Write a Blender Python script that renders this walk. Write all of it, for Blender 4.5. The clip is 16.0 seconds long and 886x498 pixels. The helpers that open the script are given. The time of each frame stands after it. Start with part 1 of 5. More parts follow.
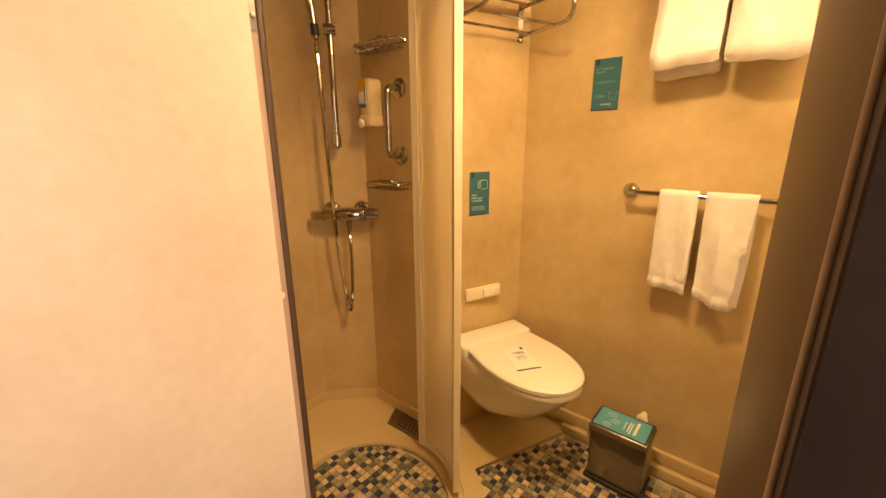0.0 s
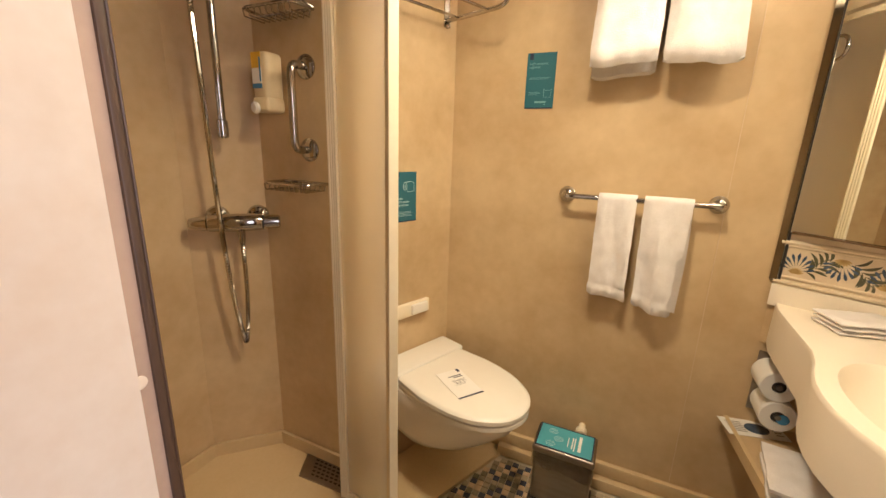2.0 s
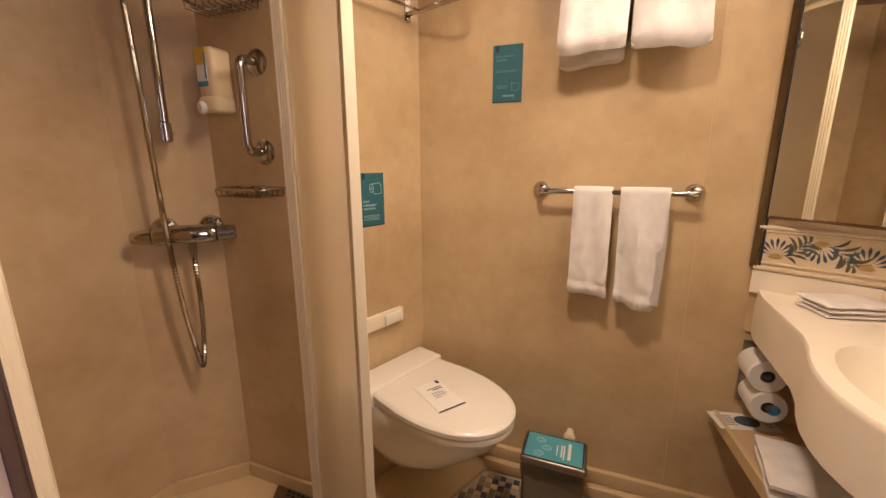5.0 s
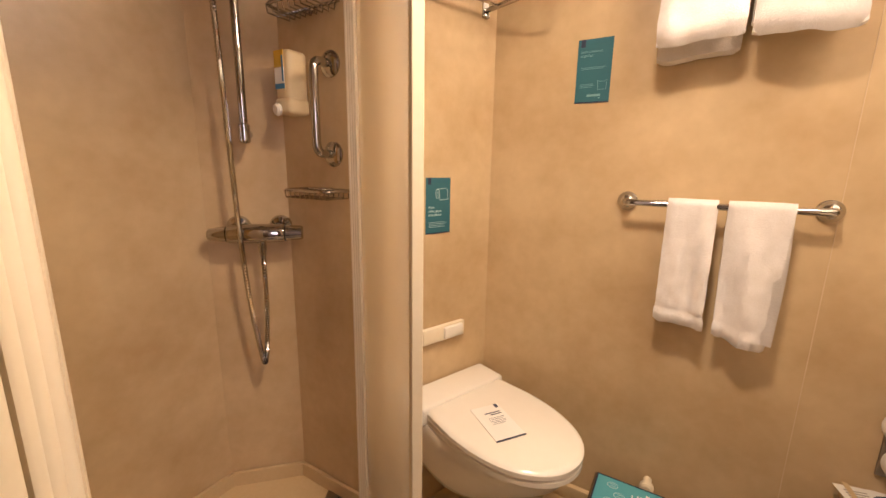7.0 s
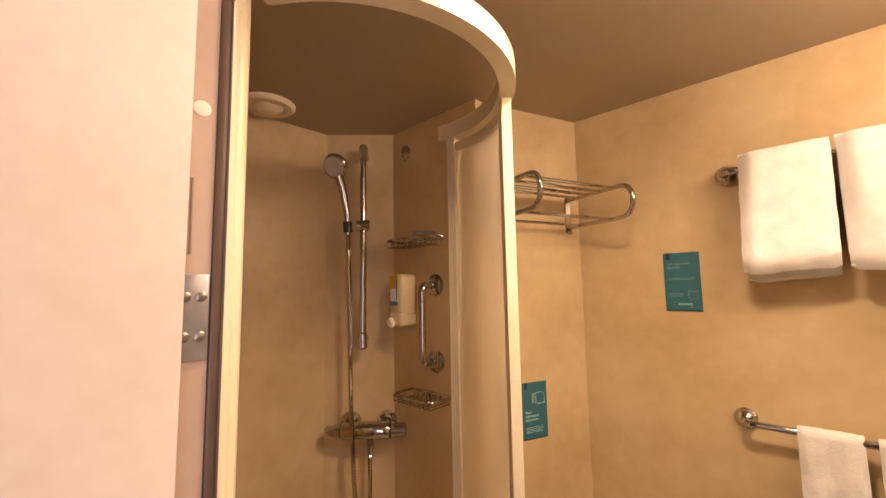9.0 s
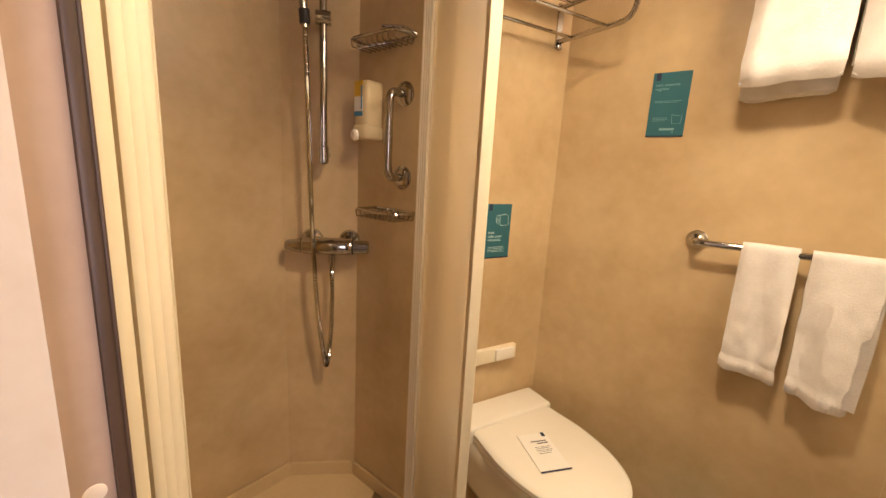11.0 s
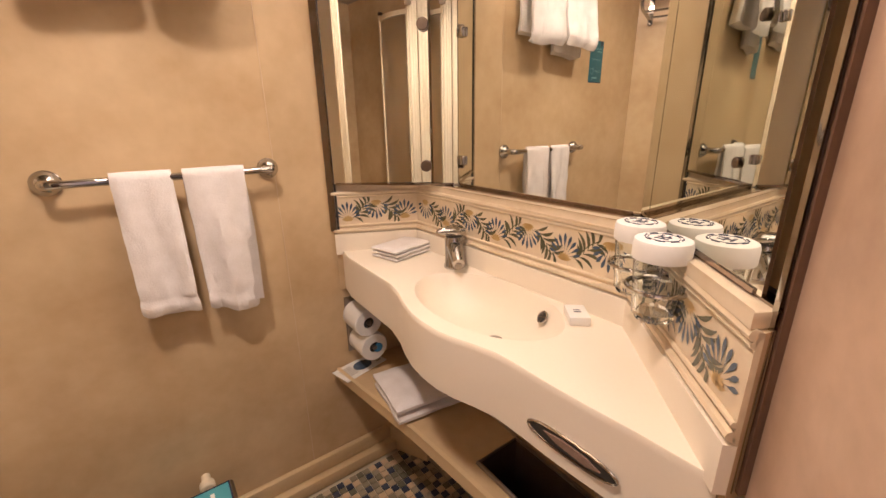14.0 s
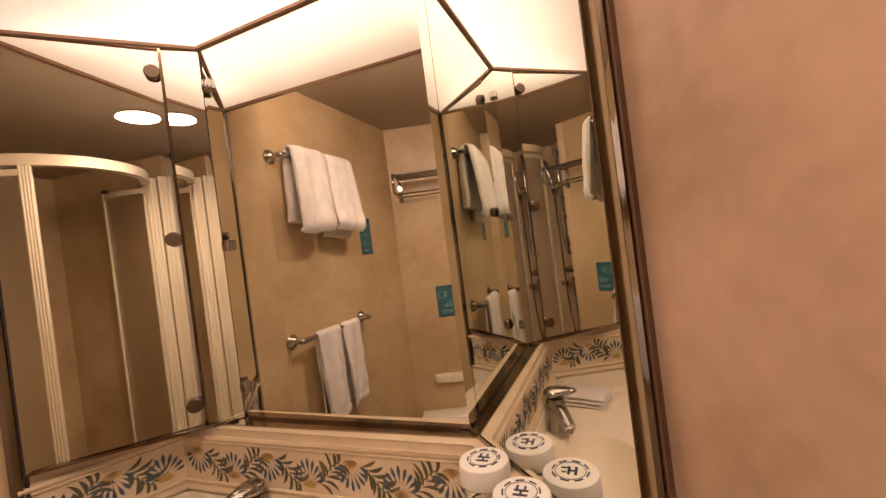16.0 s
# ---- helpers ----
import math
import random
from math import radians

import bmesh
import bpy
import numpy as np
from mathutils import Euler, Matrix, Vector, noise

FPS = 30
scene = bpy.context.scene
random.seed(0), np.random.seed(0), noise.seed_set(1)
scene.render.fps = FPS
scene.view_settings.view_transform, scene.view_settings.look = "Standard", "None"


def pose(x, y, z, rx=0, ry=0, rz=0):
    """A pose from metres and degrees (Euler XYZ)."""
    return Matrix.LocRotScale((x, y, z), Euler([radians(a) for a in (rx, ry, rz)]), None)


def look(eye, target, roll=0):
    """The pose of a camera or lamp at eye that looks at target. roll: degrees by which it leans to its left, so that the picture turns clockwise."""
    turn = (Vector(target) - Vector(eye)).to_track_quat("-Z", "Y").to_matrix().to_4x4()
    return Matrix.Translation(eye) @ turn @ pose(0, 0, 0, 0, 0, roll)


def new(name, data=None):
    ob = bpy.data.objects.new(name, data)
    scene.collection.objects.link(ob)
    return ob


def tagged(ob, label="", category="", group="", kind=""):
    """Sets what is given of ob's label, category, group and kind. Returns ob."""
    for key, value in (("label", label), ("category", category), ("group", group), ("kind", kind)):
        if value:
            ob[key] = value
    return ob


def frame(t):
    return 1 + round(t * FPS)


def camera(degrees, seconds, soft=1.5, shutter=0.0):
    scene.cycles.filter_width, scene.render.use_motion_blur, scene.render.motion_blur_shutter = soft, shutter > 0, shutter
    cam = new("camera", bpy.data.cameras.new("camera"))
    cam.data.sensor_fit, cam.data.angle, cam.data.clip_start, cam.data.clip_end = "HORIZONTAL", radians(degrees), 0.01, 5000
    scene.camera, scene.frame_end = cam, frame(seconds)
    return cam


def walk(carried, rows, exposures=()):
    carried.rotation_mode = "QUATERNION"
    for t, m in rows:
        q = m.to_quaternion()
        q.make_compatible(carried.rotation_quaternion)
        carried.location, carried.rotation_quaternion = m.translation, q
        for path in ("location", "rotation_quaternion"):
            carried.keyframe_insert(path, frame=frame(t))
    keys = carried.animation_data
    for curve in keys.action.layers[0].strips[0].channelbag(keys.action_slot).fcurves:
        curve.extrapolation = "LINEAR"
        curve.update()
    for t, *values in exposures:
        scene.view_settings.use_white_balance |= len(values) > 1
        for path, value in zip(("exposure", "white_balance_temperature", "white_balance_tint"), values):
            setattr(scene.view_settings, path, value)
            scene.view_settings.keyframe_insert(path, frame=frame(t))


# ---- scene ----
cam = camera(96.0, 16.0)
PATH = [
    (0, (0.108, 0.04, 1.28), (-1.133, 1.519, 0.759), -0.3),
    (0.5, (0.116, 0.083, 1.265), (-1.11, 1.557, 0.697), -0.1),
    (1, (0.073, 0.113, 1.251), (-1.05, 1.663, 0.674), 0.9),
    (1.5, (-0.022, 0.138, 1.249), (-0.987, 1.797, 0.686), 1.6),
    (2, (-0.102, 0.159, 1.248), (-0.919, 1.917, 0.754), 1.8),
    (2.4, (-0.145, 0.161, 1.326), (-0.951, 1.978, 1.111), 1.6),
    (2.5, (-0.151, 0.181, 1.341), (-0.978, 1.996, 1.196), 2.0),
    (3, (-0.154, 0.171, 1.433), (-1.0, 1.973, 1.628), 2.6),
    (3.5, (-0.147, 0.177, 1.428), (-0.975, 1.987, 1.622), 2.4),
    (4, (-0.128, 0.178, 1.327), (-0.852, 2.039, 1.222), 0.7),
    (4.2, (-0.108, 0.187, 1.285), (-0.775, 2.059, 1.054), 0.1),
    (6.3, (-0.153, 0.302, 1.16), (-1.035, 2.023, 0.649), 1.1),
    (6.5, (-0.154, 0.313, 1.15), (-1.068, 2.022, 0.656), 1.2),
    (7, (-0.154, 0.311, 1.195), (-1.168, 1.987, 0.79), 0.9),
    (7.5, (-0.118, 0.288, 1.282), (-1.348, 1.859, 1.13), -0.2),
    (8, (-0.105, 0.244, 1.457), (-1.499, 1.675, 1.559), -1.5),
    (8.2, (-0.101, 0.225, 1.472), (-1.5, 1.635, 1.706), -1.6),
    (10.3, (-0.129, 0.274, 1.38), (-1.46, 1.765, 1.301), 1.5),
    (10.5, (-0.128, 0.282, 1.353), (-1.452, 1.773, 1.196), 1.9),
    (11, (-0.151, 0.281, 1.262), (-1.389, 1.802, 0.867), 3.2),
    (11.5, (-0.192, 0.288, 1.193), (-1.255, 1.808, 0.445), 3.6),
    (12, (-0.168, 0.34, 1.152), (-1.043, 1.861, 0.193), 3.3),
    (12.5, (-0.165, 0.359, 1.135), (-0.662, 2.0, 0.109), 3.15),
    (13, (-0.145, 0.383, 1.133), (-0.185, 2.14, 0.179), 2.35),
    (13.5, (-0.159, 0.399, 1.188), (0.471, 2.151, 0.458), 0.8),
    (14, (-0.133, 0.424, 1.209), (1.0, 1.963, 0.617), -0.9),
    (14.5, (-0.111, 0.469, 1.247), (1.406, 1.68, 0.765), -2.3),
    (15, (-0.071, 0.511, 1.307), (1.662, 1.458, 0.99), -4.2),
    (15.5, (-0.059, 0.529, 1.351), (1.759, 1.347, 1.18), -5.8),
    (16, (-0.068, 0.532, 1.37), (1.79, 1.274, 1.365), -7.3),
]
LIGHT = [(0.0, 0.3, 10500, 11), (0.5, 0.35, 6800, -1), (1.0, 0.4, 6150, -3), (1.5, 0.38, 5850, -2), (2.0, 0.3, 5650, 4), (3.0, -0.08, 6300, 18), (3.5, -0.2, 6500, 24), (4.0, -0.28, 6200, 22), (6.5, 0.45, 5600, 15),
         (8.0, 0.0, 6500, 22), (10.5, 0.08, 6250, 9), (12.0, 0.58, 5750, 8), (12.5, 0.65, 5650, 11), (13.0, 0.75, 5450, 15), (13.5, 0.45, 5450, 20), (14.0, 0.2, 5350, 21), (14.5, 0.33, 5400, 19), (15.0, 0.04, 5350, 21), (15.5, -0.25, 5850, 23), (16.0, -0.55, 6200, 30)]
walk(cam, [(t, look(eye, target, roll)) for t, eye, target, roll in PATH], LIGHT)


# ---- world and lights ----
world = bpy.data.worlds.new("world")
scene.world = world
world.use_nodes = True
world.node_tree.nodes["Background"].inputs[0].default_value = (0.8, 0.85, 1.0, 1)
world.node_tree.nodes["Background"].inputs[1].default_value = 0.02

CEIL = 2.07
SOFFIT_POWER, FRONT_POWER, DOWN_POWER, CABIN_POWER = 3.7, 29.5, 9.6, 9.0


def area_lamp(name, eye, target, size, power, colour, shape="RECTANGLE", size_y=None):
    data = bpy.data.lights.new(name, "AREA")
    data.shape, data.size, data.energy, data.color = shape, size, power, colour
    if size_y:
        data.size_y = size_y
    ob = new(name, data)
    ob.matrix_basis = look(eye, target)
    return ob


area_lamp("downlight_lamp", (-0.233, 0.808, CEIL - 0.012), (-0.233, 0.808, 0), 0.15, DOWN_POWER, (1.0, 0.75, 0.49), "DISK").data.spread = radians(146)
area_lamp("cabin_lamp", (0.76, -0.22, 1.15), (-0.4, -0.16, 1.0), 0.5, CABIN_POWER, (1.0, 0.87, 0.92), "RECTANGLE", 1.2)


# ---- materials ----
def material(name, colour, rough=0.5, metal=0.0, spec=0.5):
    m = bpy.data.materials.new(name)
    m.use_nodes = True
    b = m.node_tree.nodes["Principled BSDF"]
    b.inputs["Base Color"].default_value = (*colour, 1)
    b.inputs["Roughness"].default_value = rough
    b.inputs["Metallic"].default_value = metal
    b.inputs["Specular IOR Level"].default_value = spec
    return m


def mottled(name, a, b, rough=0.5, metal=0.0, big=3.0, small=60.0, bump=0.1, spec=0.5, rough_var=0.12, distance=0.002, stretch=(1, 1, 1)):
    """Two scales of noise between two colours, with fine relief."""
    m = material(name, a, rough, metal, spec)
    nt, link = m.node_tree, m.node_tree.links.new
    bsdf = nt.nodes["Principled BSDF"]
    co, mp = nt.nodes.new("ShaderNodeTexCoord"), nt.nodes.new("ShaderNodeMapping")
    mp.inputs["Scale"].default_value = stretch
    link(co.outputs["Object"], mp.inputs[0])
    n1, n2, mix, ramp = nt.nodes.new("ShaderNodeTexNoise"), nt.nodes.new("ShaderNodeTexNoise"), nt.nodes.new("ShaderNodeMath"), nt.nodes.new("ShaderNodeValToRGB")
    n1.inputs["Scale"].default_value, n1.inputs["Detail"].default_value = big, 6
    n2.inputs["Scale"].default_value, n2.inputs["Detail"].default_value = small, 4
    for n in (n1, n2):
        link(mp.outputs[0], n.inputs["Vector"])
    mix.operation = "MULTIPLY_ADD"
    link(n2.outputs[0], mix.inputs[0])
    mix.inputs[1].default_value = 0.35
    link(n1.outputs[0], mix.inputs[2])
    ramp.color_ramp.elements[0].color, ramp.color_ramp.elements[1].color = (*a, 1), (*b, 1)
    ramp.color_ramp.elements[0].position, ramp.color_ramp.elements[1].position = 0.42, 0.92
    link(mix.outputs[0], ramp.inputs[0])
    link(ramp.outputs[0], bsdf.inputs["Base Color"])
    rg = nt.nodes.new("ShaderNodeMapRange")
    rg.inputs["To Min"].default_value, rg.inputs["To Max"].default_value = rough - rough_var / 2, rough + rough_var / 2
    link(n1.outputs[0], rg.inputs[0])
    link(rg.outputs[0], bsdf.inputs["Roughness"])
    if bump:
        bp = nt.nodes.new("ShaderNodeBump")
        bp.inputs["Strength"].default_value, bp.inputs["Distance"].default_value = bump, distance
        link(n2.outputs[0], bp.inputs["Height"])
        link(bp.outputs[0], bsdf.inputs["Normal"])
    return m


def glowing(name, colour, strength, base=(0.9, 0.85, 0.75)):
    m = material(name, base, 0.4)
    b = m.node_tree.nodes["Principled BSDF"]
    b.inputs["Emission Color"].default_value, b.inputs["Emission Strength"].default_value = (*colour, 1), strength
    return m


def clear_glass(name, colour=(1, 1, 1), rough=0.0, ior=1.45):
    m = material(name, colour, rough)
    b = m.node_tree.nodes["Principled BSDF"]
    b.inputs["Transmission Weight"].default_value, b.inputs["IOR"].default_value = 1.0, ior
    return m


M_WALL = mottled("wall_laminate", (0.49, 0.345, 0.178), (0.66, 0.505, 0.295), 0.36, big=4, small=26, bump=0.05, rough_var=0.2)
M_CEIL = mottled("ceiling_paint", (0.35, 0.275, 0.19), (0.40, 0.32, 0.225), 0.4, big=2, small=50, bump=0.02)
M_TRAY = mottled("tray_resin", (0.58, 0.43, 0.22), (0.66, 0.51, 0.295), 0.35, big=4, small=80, bump=0.03)
M_GROUT = mottled("grout", (0.54, 0.47, 0.33), (0.66, 0.58, 0.43), 0.8, big=6, small=200, bump=0.3)
M_CHROME = mottled("chrome", (0.43, 0.41, 0.38), (0.53, 0.51, 0.48), 0.06, 1.0, big=8, small=90, bump=0.0, rough_var=0.05)
M_STEEL = mottled("brushed_steel", (0.27, 0.24, 0.205), (0.38, 0.34, 0.295), 0.34, 1.0, big=6, small=120, bump=0.08, stretch=(1, 1, 8))
M_WHITE = mottled("ceramic_white", (0.84, 0.80, 0.70), (0.88, 0.84, 0.75), 0.18, big=3, small=30, bump=0.0)
M_CREAM = mottled("cream_profile", (0.80, 0.70, 0.50), (0.86, 0.77, 0.58), 0.38, big=4, small=60, bump=0.02)
M_TOP = mottled("solid_surface", (0.84, 0.76, 0.61), (0.88, 0.80, 0.66), 0.40, big=4, small=200, bump=0.01)
M_BROWN = mottled("bronze_trim", (0.15, 0.085, 0.05), (0.22, 0.13, 0.08), 0.35, 0.0, big=8, small=80, bump=0.03)
M_COPPER = mottled("copper_brown_trim", (0.30, 0.175, 0.105), (0.38, 0.235, 0.15), 0.38, 0.0, big=8, small=80, bump=0.03)
M_ENTRY = mottled("entry_wall_laminate", (0.38, 0.255, 0.165), (0.60, 0.425, 0.295), 0.42, big=6, small=40, bump=0.05, rough_var=0.2)
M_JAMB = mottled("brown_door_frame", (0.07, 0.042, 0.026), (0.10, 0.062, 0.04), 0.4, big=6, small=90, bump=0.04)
M_DOOR = mottled("door_laminate", (0.74, 0.62, 0.51), (0.88, 0.80, 0.72), 0.5, big=3.5, small=60, bump=0.03)
M_DARK = mottled("dark_plastic", (0.02, 0.018, 0.016), (0.04, 0.035, 0.03), 0.45, big=8, small=80, bump=0.05)
M_TILE = mottled("cream_glazed_tile", (0.68, 0.55, 0.36), (0.80, 0.68, 0.49), 0.22, big=9, small=60, bump=0.02)
M_TEAL = mottled("teal_card", (0.024, 0.122, 0.160), (0.032, 0.152, 0.192), 0.4, big=8, small=120, bump=0.01)
M_NAVY = material("navy_ink", (0.02, 0.03, 0.07), 0.5)
M_INK = material("pale_ink", (0.55, 0.75, 0.76), 0.5)
# pale ink dimmed, the shadow over the first wall card put into the print
M_INK_SHADE = material("shaded_ink", (0.20, 0.40, 0.43), 0.5)
M_PAPER = mottled("white_paper", (0.82, 0.80, 0.74), (0.88, 0.86, 0.81), 0.7, big=5, small=150, bump=0.03)
M_TOWEL = mottled("terry_cotton", (0.74, 0.70, 0.66), (0.86, 0.825, 0.80), 0.95, big=22, small=260, bump=0.3, distance=0.004, spec=0.1)
M_MIRROR = material("mirror_silver", (0.82, 0.83, 0.77), 0.012, 1.0)
M_GLOW = glowing("light_diffuser", (1.0, 0.75, 0.49), SOFFIT_POWER)
# the tubes behind the soffit run over the mirrors and show as brighter stretches
nt_ = M_GLOW.node_tree
co_, xyz_, ab_, rg_, vo_, vr_, mul_ = (nt_.nodes.new("ShaderNode" + k) for k in ("TexCoord", "SeparateXYZ", "Math", "MapRange", "TexVoronoi", "MapRange", "Math"))
nt_.links.new(co_.outputs["Object"], xyz_.inputs[0])
ab_.operation, mul_.operation = "SUBTRACT", "MULTIPLY"
nt_.links.new(xyz_.outputs["X"], ab_.inputs[0])
ab_.inputs[1].default_value = -0.02
rg_.interpolation_type = vr_.interpolation_type = "SMOOTHSTEP"
rg_.inputs["From Min"].default_value, rg_.inputs["From Max"].default_value = 0.0, 0.26
rg_.inputs["To Min"].default_value, rg_.inputs["To Max"].default_value = SOFFIT_POWER * 0.4, SOFFIT_POWER * 1.25
nt_.links.new(ab_.outputs[0], rg_.inputs[0])
vo_.inputs["Scale"].default_value = 3.2
nt_.links.new(co_.outputs["Object"], vo_.inputs["Vector"])
vr_.inputs["From Min"].default_value, vr_.inputs["From Max"].default_value = 0.05, 0.6
vr_.inputs["To Min"].default_value, vr_.inputs["To Max"].default_value = 1.5, 0.65
nt_.links.new(vo_.outputs["Distance"], vr_.inputs[0])
nt_.links.new(rg_.outputs[0], mul_.inputs[0])
nt_.links.new(vr_.outputs[0], mul_.inputs[1])
nt_.links.new(mul_.outputs[0], nt_.nodes["Principled BSDF"].inputs["Emission Strength"])
M_FRONT = glowing("front_light_diffuser", (1.0, 0.75, 0.505), FRONT_POWER)
M_LAMP = glowing("downlight_glass", (1.0, 0.86, 0.68), 14.0)
M_CARPET = mottled("carpet", (0.10, 0.07, 0.06), (0.18, 0.13, 0.11), 0.95, big=10, small=300, bump=0.6)


# ---- mesh tools ----
def link_mesh(name, bm, mat, smooth=True):
    bmesh.ops.recalc_face_normals(bm, faces=bm.faces)
    me = bpy.data.meshes.new(name)
    bm.to_mesh(me)
    bm.free()
    if mat:
        me.materials.append(mat)
    if smooth:
        me.shade_smooth()
        me.set_sharp_from_angle(angle=radians(35))
    return new(name, me)


def origin_of(ob):
    at = Vector((0, 0, 0))
    while ob is not None:
        at += ob.location
        ob = ob.parent
    return at


def part(name, bm, mat, parent, label="", smooth=True):
    """One mesh under a thing or a part, its places given in the world unless the thing stands in its own frame."""
    if not parent.get("own_frame"):
        bmesh.ops.translate(bm, verts=bm.verts, vec=-origin_of(parent))
    ob = link_mesh(name, bm, mat, smooth)
    ob.parent = parent
    if label:
        tagged(ob, label)
    return ob


def thing(name, label, category, at, group="", kind="", own_frame=False):
    ob = new(name)
    ob.empty_display_size = 0.05
    ob.location = at
    if own_frame:
        ob["own_frame"] = True
    return tagged(ob, label, category, group, kind)


def structure(name, bm, mat, label, category, smooth=True):
    return tagged(link_mesh(name, bm, mat, smooth), label, category, kind="structure")


def box(bm, x0, x1, y0, y1, z0, z1, bevel=0.0, seg=2):
    vs = [bm.verts.new((x, y, z)) for x in (x0, x1) for y in (y0, y1) for z in (z0, z1)]
    fs = [bm.faces.new([vs[i] for i in q]) for q in ((0, 1, 3, 2), (4, 6, 7, 5), (0, 4, 5, 1), (2, 3, 7, 6), (0, 2, 6, 4), (1, 5, 7, 3))]
    if bevel:
        es = list({e for f in fs for e in f.edges})
        bmesh.ops.bevel(bm, geom=es, offset=bevel, segments=seg, profile=0.5, affect="EDGES")
    return bm


def prism(bm, poly, z0, z1, bevel=0.0, seg=2):
    lo = [bm.verts.new((x, y, z0)) for x, y in poly]
    hi = [bm.verts.new((x, y, z1)) for x, y in poly]
    n = len(poly)
    fs = [bm.faces.new(lo[::-1]), bm.faces.new(hi)]
    fs += [bm.faces.new((lo[i], lo[(i + 1) % n], hi[(i + 1) % n], hi[i])) for i in range(n)]
    if bevel:
        es = [e for f in fs[:2] for e in f.edges]
        bmesh.ops.bevel(bm, geom=es, offset=bevel, segments=seg, profile=0.5, affect="EDGES")
    return bm


def tube(bm, pts, r, seg=10, cap=True, radii=None):
    pts = [Vector(p) for p in pts]
    rings, up = [], None
    for i, p in enumerate(pts):
        d = (pts[min(i + 1, len(pts) - 1)] - pts[max(i - 1, 0)]).normalized()
        if up is None:
            up = Vector((0, 0, 1)) if abs(d.z) < 0.9 else Vector((1, 0, 0))
        side = d.cross(up).normalized()
        up = side.cross(d).normalized()
        rr = radii[i] if radii else r
        rings.append([bm.verts.new(p + rr * (math.cos(a) * side + math.sin(a) * up)) for a in (2 * math.pi * k / seg for k in range(seg))])
    for a, b in zip(rings, rings[1:]):
        for k in range(seg):
            bm.faces.new((a[k], a[(k + 1) % seg], b[(k + 1) % seg], b[k]))
    if cap:
        bm.faces.new(rings[0][::-1])
        bm.faces.new(rings[-1])
    return bm


def lathe(bm, profile, at, axis=(0, 0, 1), seg=24):
    """Turns (radius, height) pairs round an axis."""
    q = Vector((0, 0, 1)).rotation_difference(Vector(axis).normalized())
    rings = []
    for r, h in profile:
        rings.append([bm.verts.new(Vector(at) + q @ Vector((r * math.cos(a), r * math.sin(a), h))) for a in (2 * math.pi * k / seg for k in range(seg))])
    for a, b in zip(rings, rings[1:]):
        for k in range(seg):
            bm.faces.new((a[k], a[(k + 1) % seg], b[(k + 1) % seg], b[k]))
    bm.faces.new(rings[0][::-1])
    bm.faces.new(rings[-1])
    return bm


def arc(c, r, a0, a1, n):
    return [(c[0] + r * math.cos(radians(a0 + (a1 - a0) * i / n)), c[1] + r * math.sin(radians(a0 + (a1 - a0) * i / n))) for i in range(n + 1)]


def slab(bm, a, b, z0, z1, t, ext=0.0):
    """An upright slab from a to b; t metres thick to the left of the way from a to b."""
    a, b = Vector(a), Vector(b)
    d = (b - a).normalized()
    n = Vector((-d.y, d.x)) * t
    a, b = a - d * ext, b + d * ext
    return prism(bm, [tuple(a), tuple(b), tuple(b + n), tuple(a + n)], z0, z1)


new_bm = bmesh.new

# ---- plan ----
MIR_B, MIR_C, MIR_D = (0.599, 1.328), (0.599, 0.785), (0.330, 0.520)
LEFT_A, LEFT_B, STRIP_A, STRIP_B = (0.321, 1.586), (0.5415, 1.3915), (0.5440, 1.3840), (0.5945, 1.3330)
TILE_A, TILE_B, TILE_C, TILE_D = (0.312, 1.598), (0.553, 1.487), (0.563, 0.768), (0.303, 0.512)
TRIM_E = (0.320, 0.499)
JAMB_R = (0.109, 0.371)
TOIL_N, TOIL_S = (-0.745, 1.60), (-0.894, 1.19)
SHOWER = (-0.855, 0.735)

# ---- structure ----
structure("wall_towel_side", slab(new_bm(), (0.75, 1.60), (-0.80, 1.60), 0, CEIL, -0.08), M_WALL, "cream laminate wall panel with faint mottling", "wall")
structure("wall_toilet_side", slab(new_bm(), TOIL_N, TOIL_S, 0, CEIL, -0.08), M_WALL, "cream laminate wall behind the toilet", "wall")
structure("wall_shower_back", slab(new_bm(), (-0.88, 1.19), (-1.296, 1.19), 0, CEIL, -0.08), M_WALL, "cream shower wall panel", "wall")
structure("wall_shower_corner", slab(new_bm(), (-1.296, 1.19), (-1.475, 1.007), 0, CEIL, -0.08), M_WALL, "cream shower corner wall panel", "wall")
structure("wall_shower_left", slab(new_bm(), (-1.475, 1.007), (-1.475, 0.36), 0, CEIL, -0.08), M_WALL, "cream shower side wall panel", "wall")
structure("wall_shower_near", slab(new_bm(), (-1.475, 0.36), (-0.66, 0.36), 0, CEIL, -0.03), M_WALL, "cream wall beside the doorway", "wall")
bm = new_bm()
prism(bm, [(0.345, 1.60), (0.556, 1.410), (0.604, 1.345), (0.604, 0.783), (0.338, 0.514), (0.324, 0.495), (0.345, 0.45), (0.75, 0.60), (0.75, 1.60)], 1.05, CEIL)
structure("wall_vanity_upper", bm, M_WALL, "wall behind the angled mirrors", "wall")
bm = new_bm()
prism(bm, [(0.60, 1.598), TILE_A, TILE_B, TILE_C, TILE_D, (0.334, 0.502), (0.345, 0.45), (0.75, 0.60), (0.75, 1.598)], 0.70, 1.02)
structure("wall_vanity_lower", bm, M_WALL, "wall behind the vanity counter", "wall")
structure("wall_under_vanity", slab(new_bm(), (0.56, 1.60), (0.56, 0.80), 0, 0.70, 0.08), M_WALL, "wall below the vanity counter", "wall")
